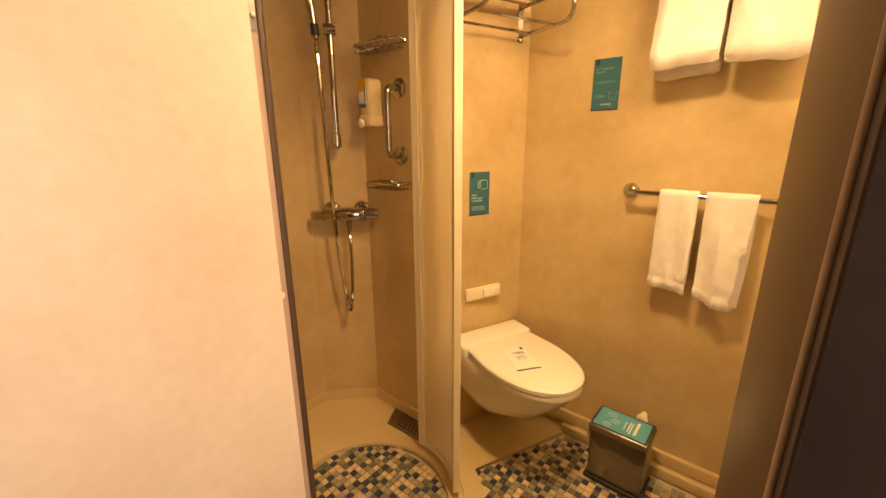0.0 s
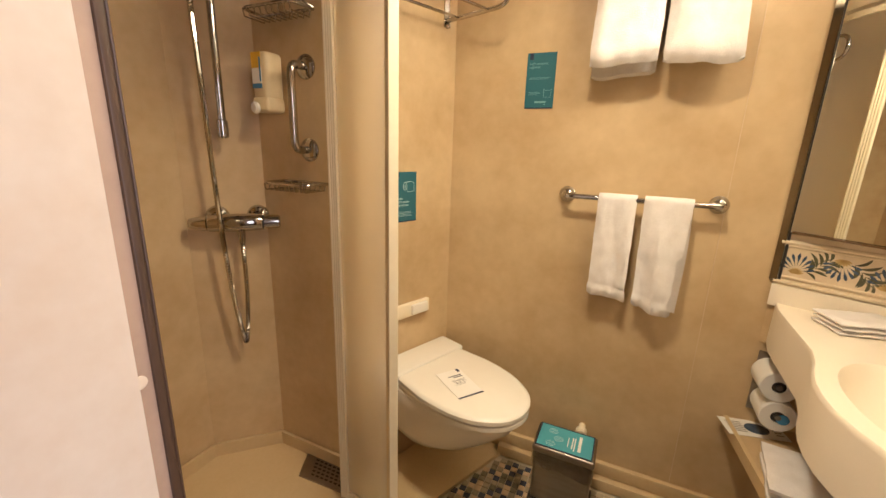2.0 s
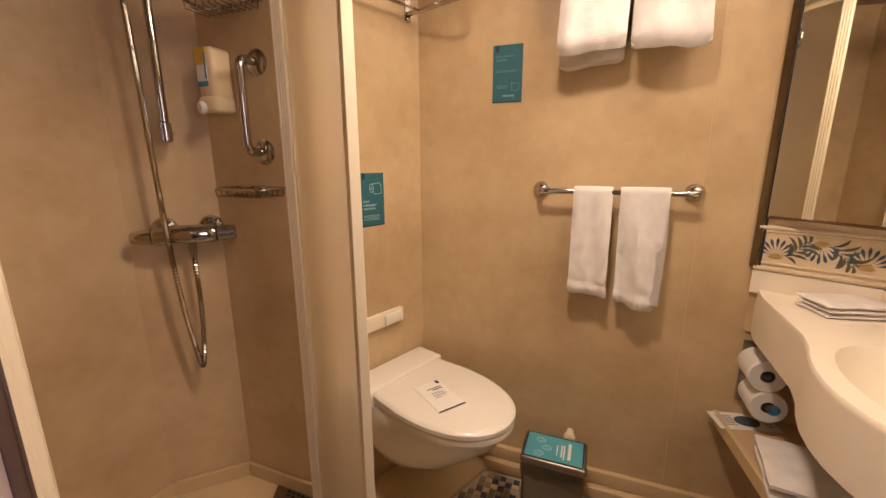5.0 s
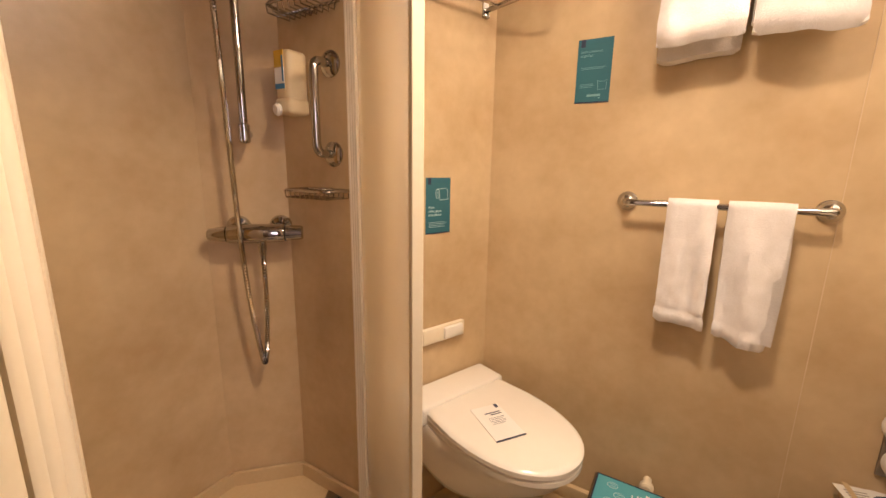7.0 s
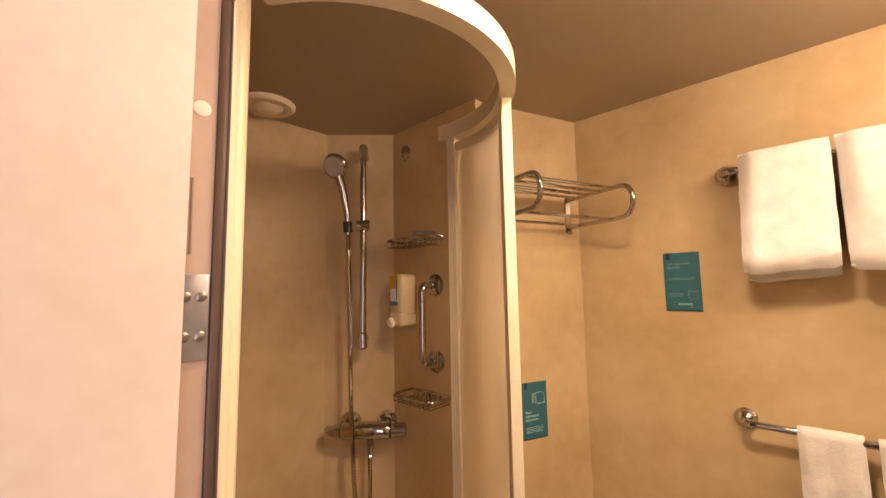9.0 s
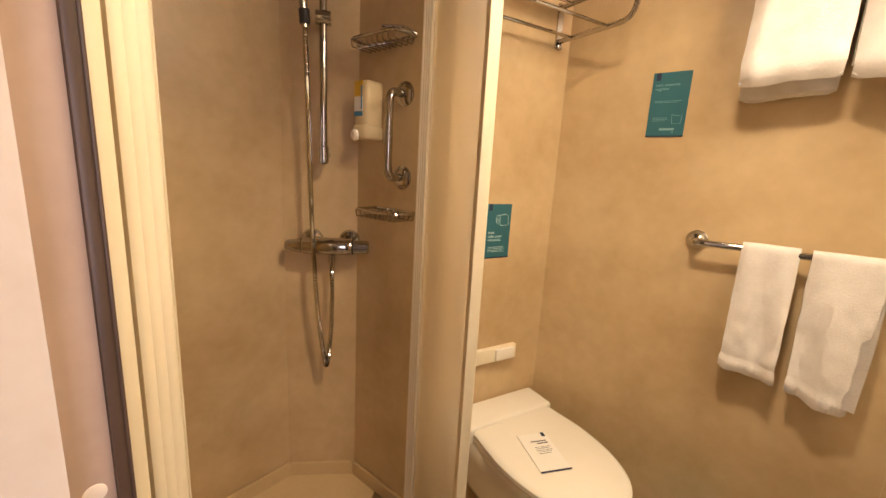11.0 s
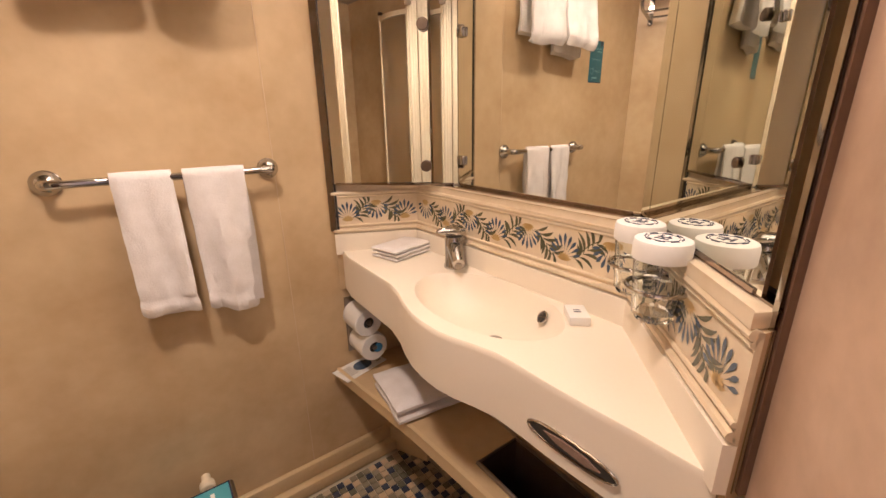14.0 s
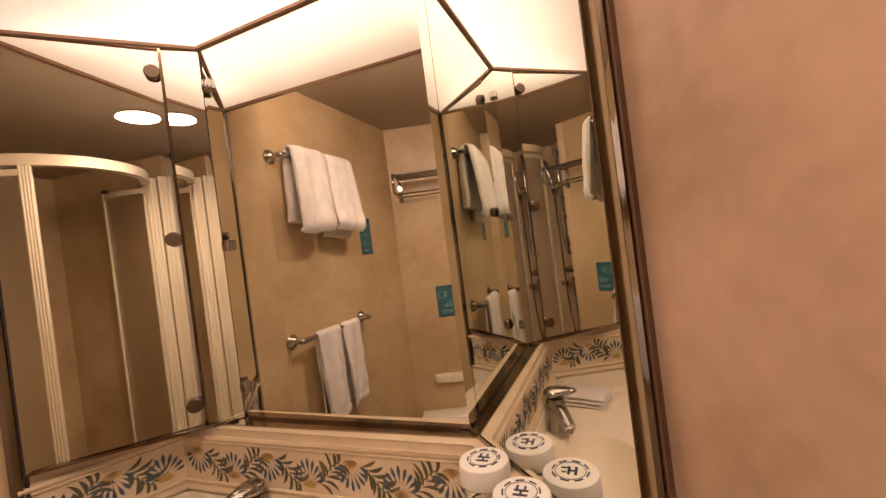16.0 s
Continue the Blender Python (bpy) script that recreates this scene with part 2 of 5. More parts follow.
structure("wall_under_vanity_side", slab(new_bm(), (0.56, 0.80), (0.238, 0.503), 0, 0.70, 0.08), M_WALL, "side wall below the vanity counter", "wall")
structure("wall_entry_right", slab(new_bm(), TRIM_E, (0.112, 0.376), 0, CEIL, 0.06), M_ENTRY, "tan laminate wall beside the mirrors", "wall")
structure("floor", box(new_bm(), -1.6, 0.9, 0.30, 1.75, -0.08, -0.006), M_GROUT, "grouted floor under small mosaic tiles", "floor")
structure("ceiling", box(new_bm(), -1.6, 0.95, -2.4, 1.75, CEIL, CEIL + 0.05), M_CEIL, "plain beige painted ceiling panel", "ceiling")
structure("floor_cabin", box(new_bm(), -0.75, 0.95, -2.4, 0.298, -0.08, -0.004), M_CARPET, "dark carpet outside the bathroom door", "floor")
structure("wall_cabin_left", box(new_bm(), -0.75, -0.62, -2.4, 0.30, 0, CEIL), M_DOOR, "pale cabin wall", "wall")
structure("wall_cabin_right", box(new_bm(), 0.80, 0.92, -2.4, 0.20, 0, CEIL), M_DOOR, "pale cabin wall", "wall")
structure("wall_cabin_back", box(new_bm(), -0.62, 0.80, -2.4, -2.3, 0, CEIL), M_DOOR, "pale cabin wall", "wall")

# skirting: two steps along the towel wall and on below the vanity
bm = new_bm()
box(bm, -0.47, 0.53, 1.555, 1.598, 0.0, 0.045, 0.004)
structure("baseboard_lower", bm, M_TRAY, "low cream plinth step along the wall", "skirting")
bm = new_bm()
box(bm, -0.60, 0.45, 1.578, 1.599, 0.047, 0.10, 0.005)
structure("baseboard_upper", bm, M_TRAY, "cream skirting strip along the wall", "skirting")
bm = new_bm()
slab(bm, (0.44, 1.595), (0.52, 1.43), 0.0, 0.10, 0.03)
structure("baseboard_corner", bm, M_TRAY, "cream skirting turning the corner", "skirting")

# raised resin ground round the shower: outer rim, plinth below the toilet, floor round the mosaic circle
RIM_IN, RIM_OUT = 0.335, 0.437
bm = new_bm()
prism(bm, arc(SHOWER, 0.43, 60, 84, 10)[::-1] + [(-0.643, 1.135), (-0.455, 1.555), (-0.47, 1.597), (-0.743, 1.597), (-0.89, 1.189)], -0.003, 0.012, 0.004)
structure("shower_plinth", bm, M_TRAY, "cream resin plinth below the toilet", "plinth")


def ring(bm, c, r0, r1, a0, a1, z0, z1, n=40, bevel=0.0):
    prism(bm, arc(c, r1, a0, a1, n) + arc(c, r0, a1, a0, n), z0, z1, bevel)
    return bm


structure("shower_threshold", ring(new_bm(), SHOWER, RIM_IN + 0.03, RIM_OUT, -62, 88, -0.004, 0.03, bevel=0.012), M_TRAY, "rounded cream threshold ring of the shower", "threshold")
bm = new_bm()
c, r = SHOWER, 0.308
outer = [(-1.474, 0.362), (-0.60, 0.362)] + arc(c, 0.40, -50, 75, 20) + [(-0.90, 1.188), (-1.296, 1.188), (-1.473, 1.007)]
lo_ring = [bm.verts.new((x, y, 0.016)) for x, y in arc(c, r, 0, 360 - 360 / 64, 63)]
hole = [bm.verts.new((x, y, 0.004)) for x, y in arc(c, r - 0.004, 0, 360 - 360 / 64, 63)]
out = []
for k in range(64):
    a = 2 * math.pi * k / 64
    d = Vector((math.cos(a), math.sin(a)))
    best = 9.0
    for p, q in zip(outer, outer[1:] + outer[:1]):
        p, q = Vector(p) - Vector(c), Vector(q) - Vector(c)
        e = q - p
        det = d.x * -e.y + d.y * e.x
        if abs(det) < 1e-9:
            continue
        s = (p.x * -e.y + p.y * e.x) / det
        u = (d.x * p.y - d.y * p.x) / det
        if s > 0 and -1e-6 <= u <= 1 + 1e-6:
            best = min(best, s)
    out.append(bm.verts.new((c[0] + d.x * best, c[1] + d.y * best, 0.022)))
for k in range(64):
    j = (k + 1) % 64
    bm.faces.new((lo_ring[k], lo_ring[j], out[j], out[k]))
    bm.faces.new((hole[k], hole[j], lo_ring[j], lo_ring[k]))
structure("shower_tray", bm, M_TRAY, "cream resin shower floor with a round recess", "shower tray")
bm = new_bm()
path = [(-1.472, 0.37), (-1.472, 1.006), (-1.295, 1.187), (-0.90, 1.187)]
for a, b in zip(path, path[1:]):
    slab(bm, a, b, 0.015, 0.075, -0.012)
structure("shower_upstand", bm, M_TRAY, "cream upstand along the shower walls", "skirting")

bm = new_bm()
box(bm, 0.1576, 0.1592, 1.5988, 1.6005, 0.10, CEIL)
structure("wall_joint", bm, mottled("joint_strip", (0.62, 0.48, 0.30), (0.70, 0.57, 0.38), 0.4, big=6, small=80, bump=0.02), "thin pale joint strip between wall panels", "trim")

# ---- doorway ----
bm = new_bm()
slab(bm, (-0.41, 0.30), (-0.335, -0.52), 0.01, 2.03, -0.04)
door = tagged(link_mesh("door_1", bm, M_DOOR), "open pale laminate bathroom door", "door", kind="structure")
bm = new_bm()
box(bm, -0.60, -0.437, 0.3012, 0.3225, 0, 2.065)
structure("door_frame_hinge_side", bm, mottled("grey_frame_steel", (0.42, 0.31, 0.25), (0.52, 0.40, 0.33), 0.42, big=6, small=90, bump=0.03), "grey steel door frame rebate", "door frame")
bm = new_bm()
box(bm, -0.60, -0.4345, 0.3228, 0.3315, 0, 2.066, 0.002)
tube(bm, [(-0.4346, 0.3306, 0.0), (-0.4346, 0.3306, 2.06)], 0.0011, 8)
structure("door_frame_lip", bm, mottled("frame_lip_paint", (0.075, 0.045, 0.030), (0.11, 0.068, 0.046), 0.4, big=8, small=90, bump=0.03), "brown lip of the door frame", "door frame")
bm = new_bm()
prism(bm, [JAMB_R, (0.126, 0.256), (0.1315, 0.25), (0.30, 0.25), (0.30, 0.44), (0.165, 0.402)], 0, 2.066, 0.002)
structure("door_frame_latch_side", bm, M_JAMB, "brown steel door frame beside the vanity", "door frame")
bm = new_bm()
tube(bm, [(0.1280, 0.2535, 0.0), (0.1280, 0.2535, 2.06)], 0.0018, 12)
structure("door_frame_bead", bm, mottled("bronze_bead", (0.26, 0.17, 0.10), (0.34, 0.23, 0.14), 0.35, big=8, small=80, bump=0.02), "lighter brown bead on the door frame", "door frame")
# thin cover over the brown frame, its colour darkened for the unlit side
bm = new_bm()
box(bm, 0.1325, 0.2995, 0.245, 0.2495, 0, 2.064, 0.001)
structure("door_frame_face", bm, mottled("shaded_frame_face", (0.018, 0.013, 0.012), (0.03, 0.022, 0.02), 0.5, big=6, small=120, bump=0.05), "dark brown face of the door frame, shade in its colour", "door frame")
bm = new_bm()
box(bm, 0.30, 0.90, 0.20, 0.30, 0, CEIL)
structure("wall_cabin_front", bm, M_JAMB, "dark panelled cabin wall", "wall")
bm = new_bm()
box(bm, -0.60, 0.30, 0.305, 0.355, 2.035, 2.068)
structure("door_frame_head", bm, M_JAMB, "brown head of the door frame", "door frame")

# ---- mirrors ----


def pane(name, a, b, z0, z1, label):
    bm = new_bm()
    slab(bm, a, b, z0, z1, -0.004)
    return tagged(link_mesh(name, bm, M_MIRROR, False), label, "mirror", kind="structure")


def inward(a, b, off):
    d = (Vector(b) - Vector(a)).normalized()
    n = Vector((d.y, -d.x)) * off
    return tuple(Vector(a) + n), tuple(Vector(b) + n)


MZ0, MZ1 = 1.045, 1.888


def along(a, b, f):
    return tuple(Vector(a) + (Vector(b) - Vector(a)) * f)


pane("mirror_left", LEFT_A, LEFT_B, MZ0, MZ1, "angled bathroom mirror door with dark knobs")
pane("mirror_left_edge", STRIP_A, STRIP_B, MZ0, MZ1, "narrow angled mirror strip")
a, b = inward(MIR_B, MIR_C, 0.004)
pane("mirror_centre", along(a, b, 0.002), along(a, b, 0.998), MZ0, MZ1, "large bathroom mirror above the basin")
a, b = inward(MIR_C, MIR_D, 0.004)
pane("mirror_right_edge", along(a, b, 0.012), along(a, b, 0.118), MZ0, MZ1, "narrow angled mirror strip")
pane("mirror_right", along(a, b, 0.124), along(a, b, 0.995), MZ0, MZ1, "angled mirror panel beside the glasses")

# ---- light canopy over the mirrors ----
bm = new_bm()
prism(bm, [(0.318, 1.585), (0.335, 1.592), (0.602, 1.345), (0.602, 0.78), (0.345, 0.515), (0.345, 0.497), (0.256, 0.452)], 1.893, 1.899)
canopy = thing("light_canopy", "lit diffuser canopy with bronze frame over the mirrors", "light", (0.3, 1.05, 1.88))
part("soffit_diffuser", bm, M_GLOW, canopy, "glowing soffit diffuser", False)
PLATE_N, PLATE_S = 1.37, 0.70
FACE_X = lambda y: 0.25 + 0.05 * (y - 0.505) / 1.093
bm = new_bm()
slab(bm, (FACE_X(PLATE_N) + 0.002, PLATE_N), (FACE_X(PLATE_S) + 0.002, PLATE_S), 1.912, 2.055, 0.006)
part("front_diffuser", bm, M_FRONT, canopy, "glowing front diffuser", False)
part("top_rail", slab(new_bm(), (0.30, 1.598), (0.246, 0.447), 2.055, 2.068, 0.02), M_COPPER, canopy)
part("bottom_rail", slab(new_bm(), (0.299, 1.598), (0.245, 0.447), 1.888, 1.912, 0.012), M_COPPER, canopy)
part("shell_plate", slab(new_bm(), (0.30, 1.597), (FACE_X(PLATE_N), PLATE_N), 1.912, 2.055, 0.008), M_COPPER, canopy)
part("shell_plate", slab(new_bm(), (FACE_X(PLATE_S), PLATE_S), (0.246, 0.447), 1.912, 2.055, 0.008), M_COPPER, canopy)
part("soffit_trim", slab(new_bm(), (0.596, 1.33), (0.596, 0.79), 1.886, 1.8925, -0.012), M_COPPER, canopy)
part("soffit_trim", slab(new_bm(), (0.592, 0.786), (0.326, 0.524), 1.886, 1.8925, -0.012), M_COPPER, canopy)

part("soffit_trim", slab(new_bm(), (0.330, 1.578), (0.590, 1.336), 1.886, 1.8925, -0.010), M_COPPER, canopy)

# ---- vanity ----
FRONT = [(0.316, 1.597), (0.31, 1.45), (0.308, 1.33), (0.306, 1.25), (0.292, 1.185), (0.274, 1.135), (0.26, 1.08), (0.255, 1.03), (0.256, 0.985), (0.265, 0.94), (0.281, 0.895), (0.293, 0.85), (0.295, 0.79), (0.295, 0.72), (0.299, 0.66), (0.305, 0.60), (0.302, 0.550), (0.298, 0.512)]
TOPZ = 0.835
BASIN_C, BASIN_RX, BASIN_RY = (0.42, 1.03), 0.122, 0.2
vanity = thing("vanity_counter", "cream solid-surface vanity counter with moulded basin", "vanity", (0.4, 1.05, 0.7))
back = [TILE_C, TILE_B]
outline = FRONT + back
bm = new_bm()
N = 72
rows = []
for k in range(N):
    a = 2 * math.pi * k / N
    d = Vector((math.cos(a) * BASIN_RX, math.sin(a) * BASIN_RY))
    best = 99.0
    for p, q in zip(outline, outline[1:] + outline[:1]):
        p, q = Vector(p) - Vector(BASIN_C), Vector(q) - Vector(BASIN_C)
        e = q - p
        det = d.x * -e.y + d.y * e.x
        if abs(det) < 1e-12:
            continue
        s = (p.x * -e.y + p.y * e.x) / det
        u = (d.x * p.y - d.y * p.x) / det
        if s > 0 and -1e-6 <= u <= 1 + 1e-6:
            best = min(best, s)
    col = []
    for f, z in ((0.12, -0.105), (0.4, -0.098), (0.65, -0.08), (0.82, -0.055), (0.945, -0.023), (0.992, -0.004), (1.01, 0.0)):
        col.append(bm.verts.new((BASIN_C[0] + d.x * f, BASIN_C[1] + d.y * f, TOPZ + z)))
    col.append(bm.verts.new((BASIN_C[0] + d.x * max(best - 0.03, 1.03), BASIN_C[1] + d.y * max(best - 0.03, 1.03), TOPZ)))
    col.append(bm.verts.new((BASIN_C[0] + d.x * max(best - 0.005, 1.045), BASIN_C[1] + d.y * max(best - 0.005, 1.045), TOPZ - 0.004)))
    col.append(bm.verts.new((BASIN_C[0] + d.x * max(best, 1.05), BASIN_C[1] + d.y * max(best, 1.05), TOPZ - 0.012)))
    col.append(bm.verts.new((BASIN_C[0] + d.x * max(best, 1.05), BASIN_C[1] + d.y * max(best, 1.05), TOPZ - 0.13)))
    rows.append(col)
for k in range(N):
    p, q = rows[k], rows[(k + 1) % N]
    for i in range(len(p) - 1):
        bm.faces.new((p[i], p[i + 1], q[i + 1], q[i]))
bm.faces.new([r[0] for r in rows])
part("worktop", bm, M_TOP, vanity)
bm = new_bm()
for a, b in ((TILE_A, TILE_B), (TILE_B, TILE_C), (TILE_C, TILE_D)):
    slab(bm, a, b, TOPZ - 0.01, 0.89, -0.014)
part("splash_lip", bm, M_TOP, vanity)

# patterned tile border
border = thing("tile_border", "cream ceramic tile border painted with shells and leaves", "tile border", (0.52, 1.1, 0.89), kind="structure")
for a, b in ((TILE_A, TILE_B), (TILE_B, TILE_C), (TILE_C, TILE_D)):
    part("tile_band", slab(new_bm(), a, b, 0.891, 1.02, -0.006), M_TILE, border)
bm = new_bm()
inner = [inward(TILE_A, TILE_B, 0.014), inward(TILE_B, TILE_C, 0.014), inward(TILE_C, TILE_D, 0.014)]
prism(bm, [(0.62, 1.597), (0.312, 1.5975), TILE_A, inner[0][1], inner[1][1], inner[2][1], (0.312, 0.512), (0.334, 0.506), (0.62, 0.765)], 1.021, 1.04, 0.003)
part("ledge", bm, M_TILE, border)

# shelf below the counter
shelf = thing("under_shelf", "brown open shelf under the vanity counter", "shelf", (0.42, 1.1, 0.42))
bm = new_bm()
prism(bm, [(0.28, 1.597), (0.332, 1.195), (0.347, 1.004), (0.52, 1.004), (0.555, 1.484), (0.555, 1.597)], 0.40, 0.42)
prism(bm, [(0.347, 1.004), (0.362, 0.756), (0.383, 0.756), (0.383, 1.004)], 0.40, 0.42)
prism(bm, [(0.362, 0.756), (0.370, 0.61), (0.38, 0.62), (0.51, 0.74), (0.51, 0.756)], 0.40, 0.42)
prism(bm, [(0.524, 0.756), (0.545, 0.77), (0.545, 1.004), (0.524, 1.004)], 0.40, 0.42)
part("board", bm, M_WALL, shelf)
bm = new_bm()
edge_line = [(0.28, 1.597), (0.332, 1.195), (0.347, 1.004), (0.362, 0.756), (0.370, 0.61)]
for a, b in zip(edge_line, edge_line[1:]):
    slab(bm, a, b, 0.385, 0.423, -0.012)
part("front_edge", bm, M_TRAY, shelf, "cream rounded front edge")
part("end_bracket", slab(new_bm(), (0.30, 1.594), (0.54, 1.594), 0.36, 0.399, -0.012), M_TRAY, shelf)

# ---- toilet ----
ang = math.degrees(math.atan2(TOIL_N[1] - TOIL_S[1], TOIL_N[0] - TOIL_S[0]))
toilet = thing("toilet", "white wall-hung toilet with closed lid", "toilet", (0, 0, 0), own_frame=True)
toilet.matrix_basis = pose(-0.814, 1.41, 0.010, 0, 0, ang - 90)


def egg(w, l, n=28, x0=0.0, k=2.4):
    """Half width w, length l from x0: square at the wall, rounded at the front."""
    pts = []
    for i in range(n + 1):
        a = -math.pi / 2 + math.pi * i / n
        ca, sa = math.cos(a), math.sin(a)
        pts.append((x0 + 0.12 + (l - 0.12) * abs(ca) ** (2 / k * 1.0) * 1.0, w * (abs(sa) ** (2 / 2.1)) * (1 if sa > 0 else -1)))
    return [(x0, -w * 0.93)] + pts + [(x0, w * 0.93)]


def loft(bm, rings):
    vs = [[bm.verts.new(p) for p in r] for r in rings]
    n = len(vs[0])
    for a, b in zip(vs, vs[1:]):
        for k in range(n):
            bm.faces.new((a[k], a[(k + 1) % n], b[(k + 1) % n], b[k]))
    bm.faces.new(vs[0][::-1])
    bm.faces.new(vs[-1])
    return bm


rings = []
for z, w, l in ((0.17, 0.09, 0.20), (0.19, 0.115, 0.27), (0.24, 0.14, 0.36), (0.30, 0.15, 0.43), (0.36, 0.162, 0.49), (0.40, 0.166, 0.515), (0.412, 0.162, 0.51)):
    rings.append([(x, y, z) for x, y in egg(w, l)])
part("bowl", loft(new_bm(), rings), M_WHITE, toilet)
rings = []
for z, g in ((0.413, -0.006), (0.417, 0.0), (0.43, 0.0), (0.434, -0.004)):
    rings.append([(x, y, z) for x, y in egg(0.170 + g, 0.408 + g, x0=0.125)])
part("seat", loft(new_bm(), rings), M_WHITE, toilet)
rings = []
for z, g in ((0.436, -0.002), (0.44, 0.002), (0.452, 0.002), (0.458, -0.004), (0.461, -0.014)):
    rings.append([(x, y, z) for x, y in egg(0.171 + g, 0.402 + g, x0=0.13)])
part("lid", loft(new_bm(), rings), M_WHITE, toilet)
bm = new_bm()
box(bm, 0.004, 0.126, -0.178, 0.178, 0.405, 0.466, 0.012, 3)
part("rear_ledge", bm, M_WHITE, toilet)

# ---- waste bin ----
bin_ = thing("waste_bin", "brushed steel pedal bin with dark base and card on lid", "bin", (-0.2, 1.46, 0))
BX0, BX1, BY0, BY1 = -0.303, -0.090, 1.380, 1.525
bm = new_bm()
box(bm, BX0 + 0.008, BX1 - 0.008, BY0 + 0.008, BY1 - 0.008, 0.016, 0.235, 0.012, 3)
part("body", bm, M_STEEL, bin_)
bm = new_bm()
box(bm, BX0, BX1, BY0, BY1, 0.0, 0.018, 0.006)
part("base", bm, M_DARK, bin_, "black plastic base")
bm = new_bm()
box(bm, BX0 + 0.002, BX1 - 0.002, BY0 + 0.002, BY1 - 0.002, 0.22, 0.247, 0.008, 3)
part("rim", bm, M_STEEL, bin_)

# ---- shower enclosure ----
M_FROST = clear_glass("frosted_panel", (1.0, 0.98, 0.93), 0.30, 1.25)
SR = 0.336
encl = thing("shower_enclosure", "curved shower enclosure with cream ribbed frame", "shower enclosure", (-0.62, 0.95, 0.04))


def on_ring(a, r=SR):
    return SHOWER[0] + r * math.cos(radians(a)), SHOWER[1] + r * math.sin(radians(a))


part("top_rail", ring(new_bm(), SHOWER, SR - 0.018, SR + 0.018, -60, 100, 1.90, 1.945, 48, 0.005), M_CREAM, encl)


def ribbed_post(name, a, half, z0, z1, ribs=4, depth=0.014):
    """An upright with rounded flutes on its outer and inner face."""
    outer, inner = [], []
    n = ribs * 6
    for i in range(n + 1):
        u = i / n
        flute = 0.0022 * abs(math.sin(math.pi * ribs * u)) ** 0.5
        outer.append(on_ring(a - half + 2 * half * u, SR + depth - 0.0035 + flute))
        inner.append(on_ring(a - half + 2 * half * u, SR - depth + 0.0035 - flute))
    bm = new_bm()
    prism(bm, outer + inner[::-1], z0, z1)
    return part(name, bm, M_CREAM, encl)


ribbed_post("post", 46.5, 3.2, 0.045, 1.93)
ribbed_post("post", 93.0, 2.6, 0.045, 1.90)


def ribbed_jamb(a, b, ribs, z0, z1, depth=0.024):
    """A flat upright with flutes on the face towards the room."""
    a, b = Vector(a), Vector(b)
    d = (b - a).normalized()
    n = Vector((d.y, -d.x))
    face_, k = [], ribs * 6
    for i in range(k + 1):
        u = i / k
        face_.append(tuple(a + (b - a) * u + n * 0.003 * abs(math.sin(math.pi * ribs * u)) ** 0.5))
    bm = new_bm()
    prism(bm, face_ + [tuple(b - n * depth), tuple(a - n * depth)], z0, z1)
    return part("post", bm, M_CREAM, encl)


ribbed_jamb((-0.632, 0.333), (-0.664, 0.386), 3, 0.012, 1.95)
ribbed_jamb((-0.668, 0.391), (-0.692, 0.432), 3, 0.012, 1.94)
nt_ = M_FROST.node_tree
fb_ = nt_.nodes["Principled BSDF"]
fb_.inputs["Coat Weight"].default_value, fb_.inputs["Coat Roughness"].default_value = 1.0, 0.10
tr_, mx_ = nt_.nodes.new("ShaderNodeBsdfTranslucent"), nt_.nodes.new("ShaderNodeMixShader")
tr_.inputs["Color"].default_value = (1.0, 0.95, 0.85, 1)
mx_.inputs[0].default_value = 0.30
nt_.links.new(nt_.nodes["Principled BSDF"].outputs[0], mx_.inputs[1])
nt_.links.new(tr_.outputs[0], mx_.inputs[2])
nt_.links.new(mx_.outputs[0], nt_.nodes["Material Output"].inputs[0])
part("screen", ring(new_bm(), SHOWER, SR - 0.003, SR + 0.003, 49.5, 91, 0.07, 1.86, 24), M_FROST, encl, "frosted curved screen")
part("screen_rail", ring(new_bm(), SHOWER, SR - 0.01, SR + 0.01, 49.5, 91, 1.86, 1.885, 24, 0.002), M_CREAM, encl)
part("screen_rail", ring(new_bm(), SHOWER, SR - 0.01, SR + 0.01, 49.5, 91, 0.045, 0.07, 24, 0.002), M_CREAM, encl)

# curved door leaf swung back along the wall beside the doorway
leaf_door = thing("shower_door", "curved frosted shower door leaf folded back inside the shower", "shower door", (-0.70, 0.42, 0.05))


def leaf_band(f0, f1, half, z0, z1, n=18):
    """A stretch of the bowed leaf, from share f0 to f1 of its length."""
    def spine(f):
        return Vector((-0.700 - 0.300 * f, 0.424 + 0.036 * math.sin(math.pi * f)))
    near, far = [], []
    for i in range(n + 1):
        f = f0 + (f1 - f0) * i / n
        d = (spine(f + 0.01) - spine(f - 0.01)).normalized()
        nrm = Vector((-d.y, d.x)) * half
        near.append(tuple(spine(f) + nrm))
        far.append(tuple(spine(f) - nrm))
    return prism(new_bm(), near + far[::-1], z0, z1)


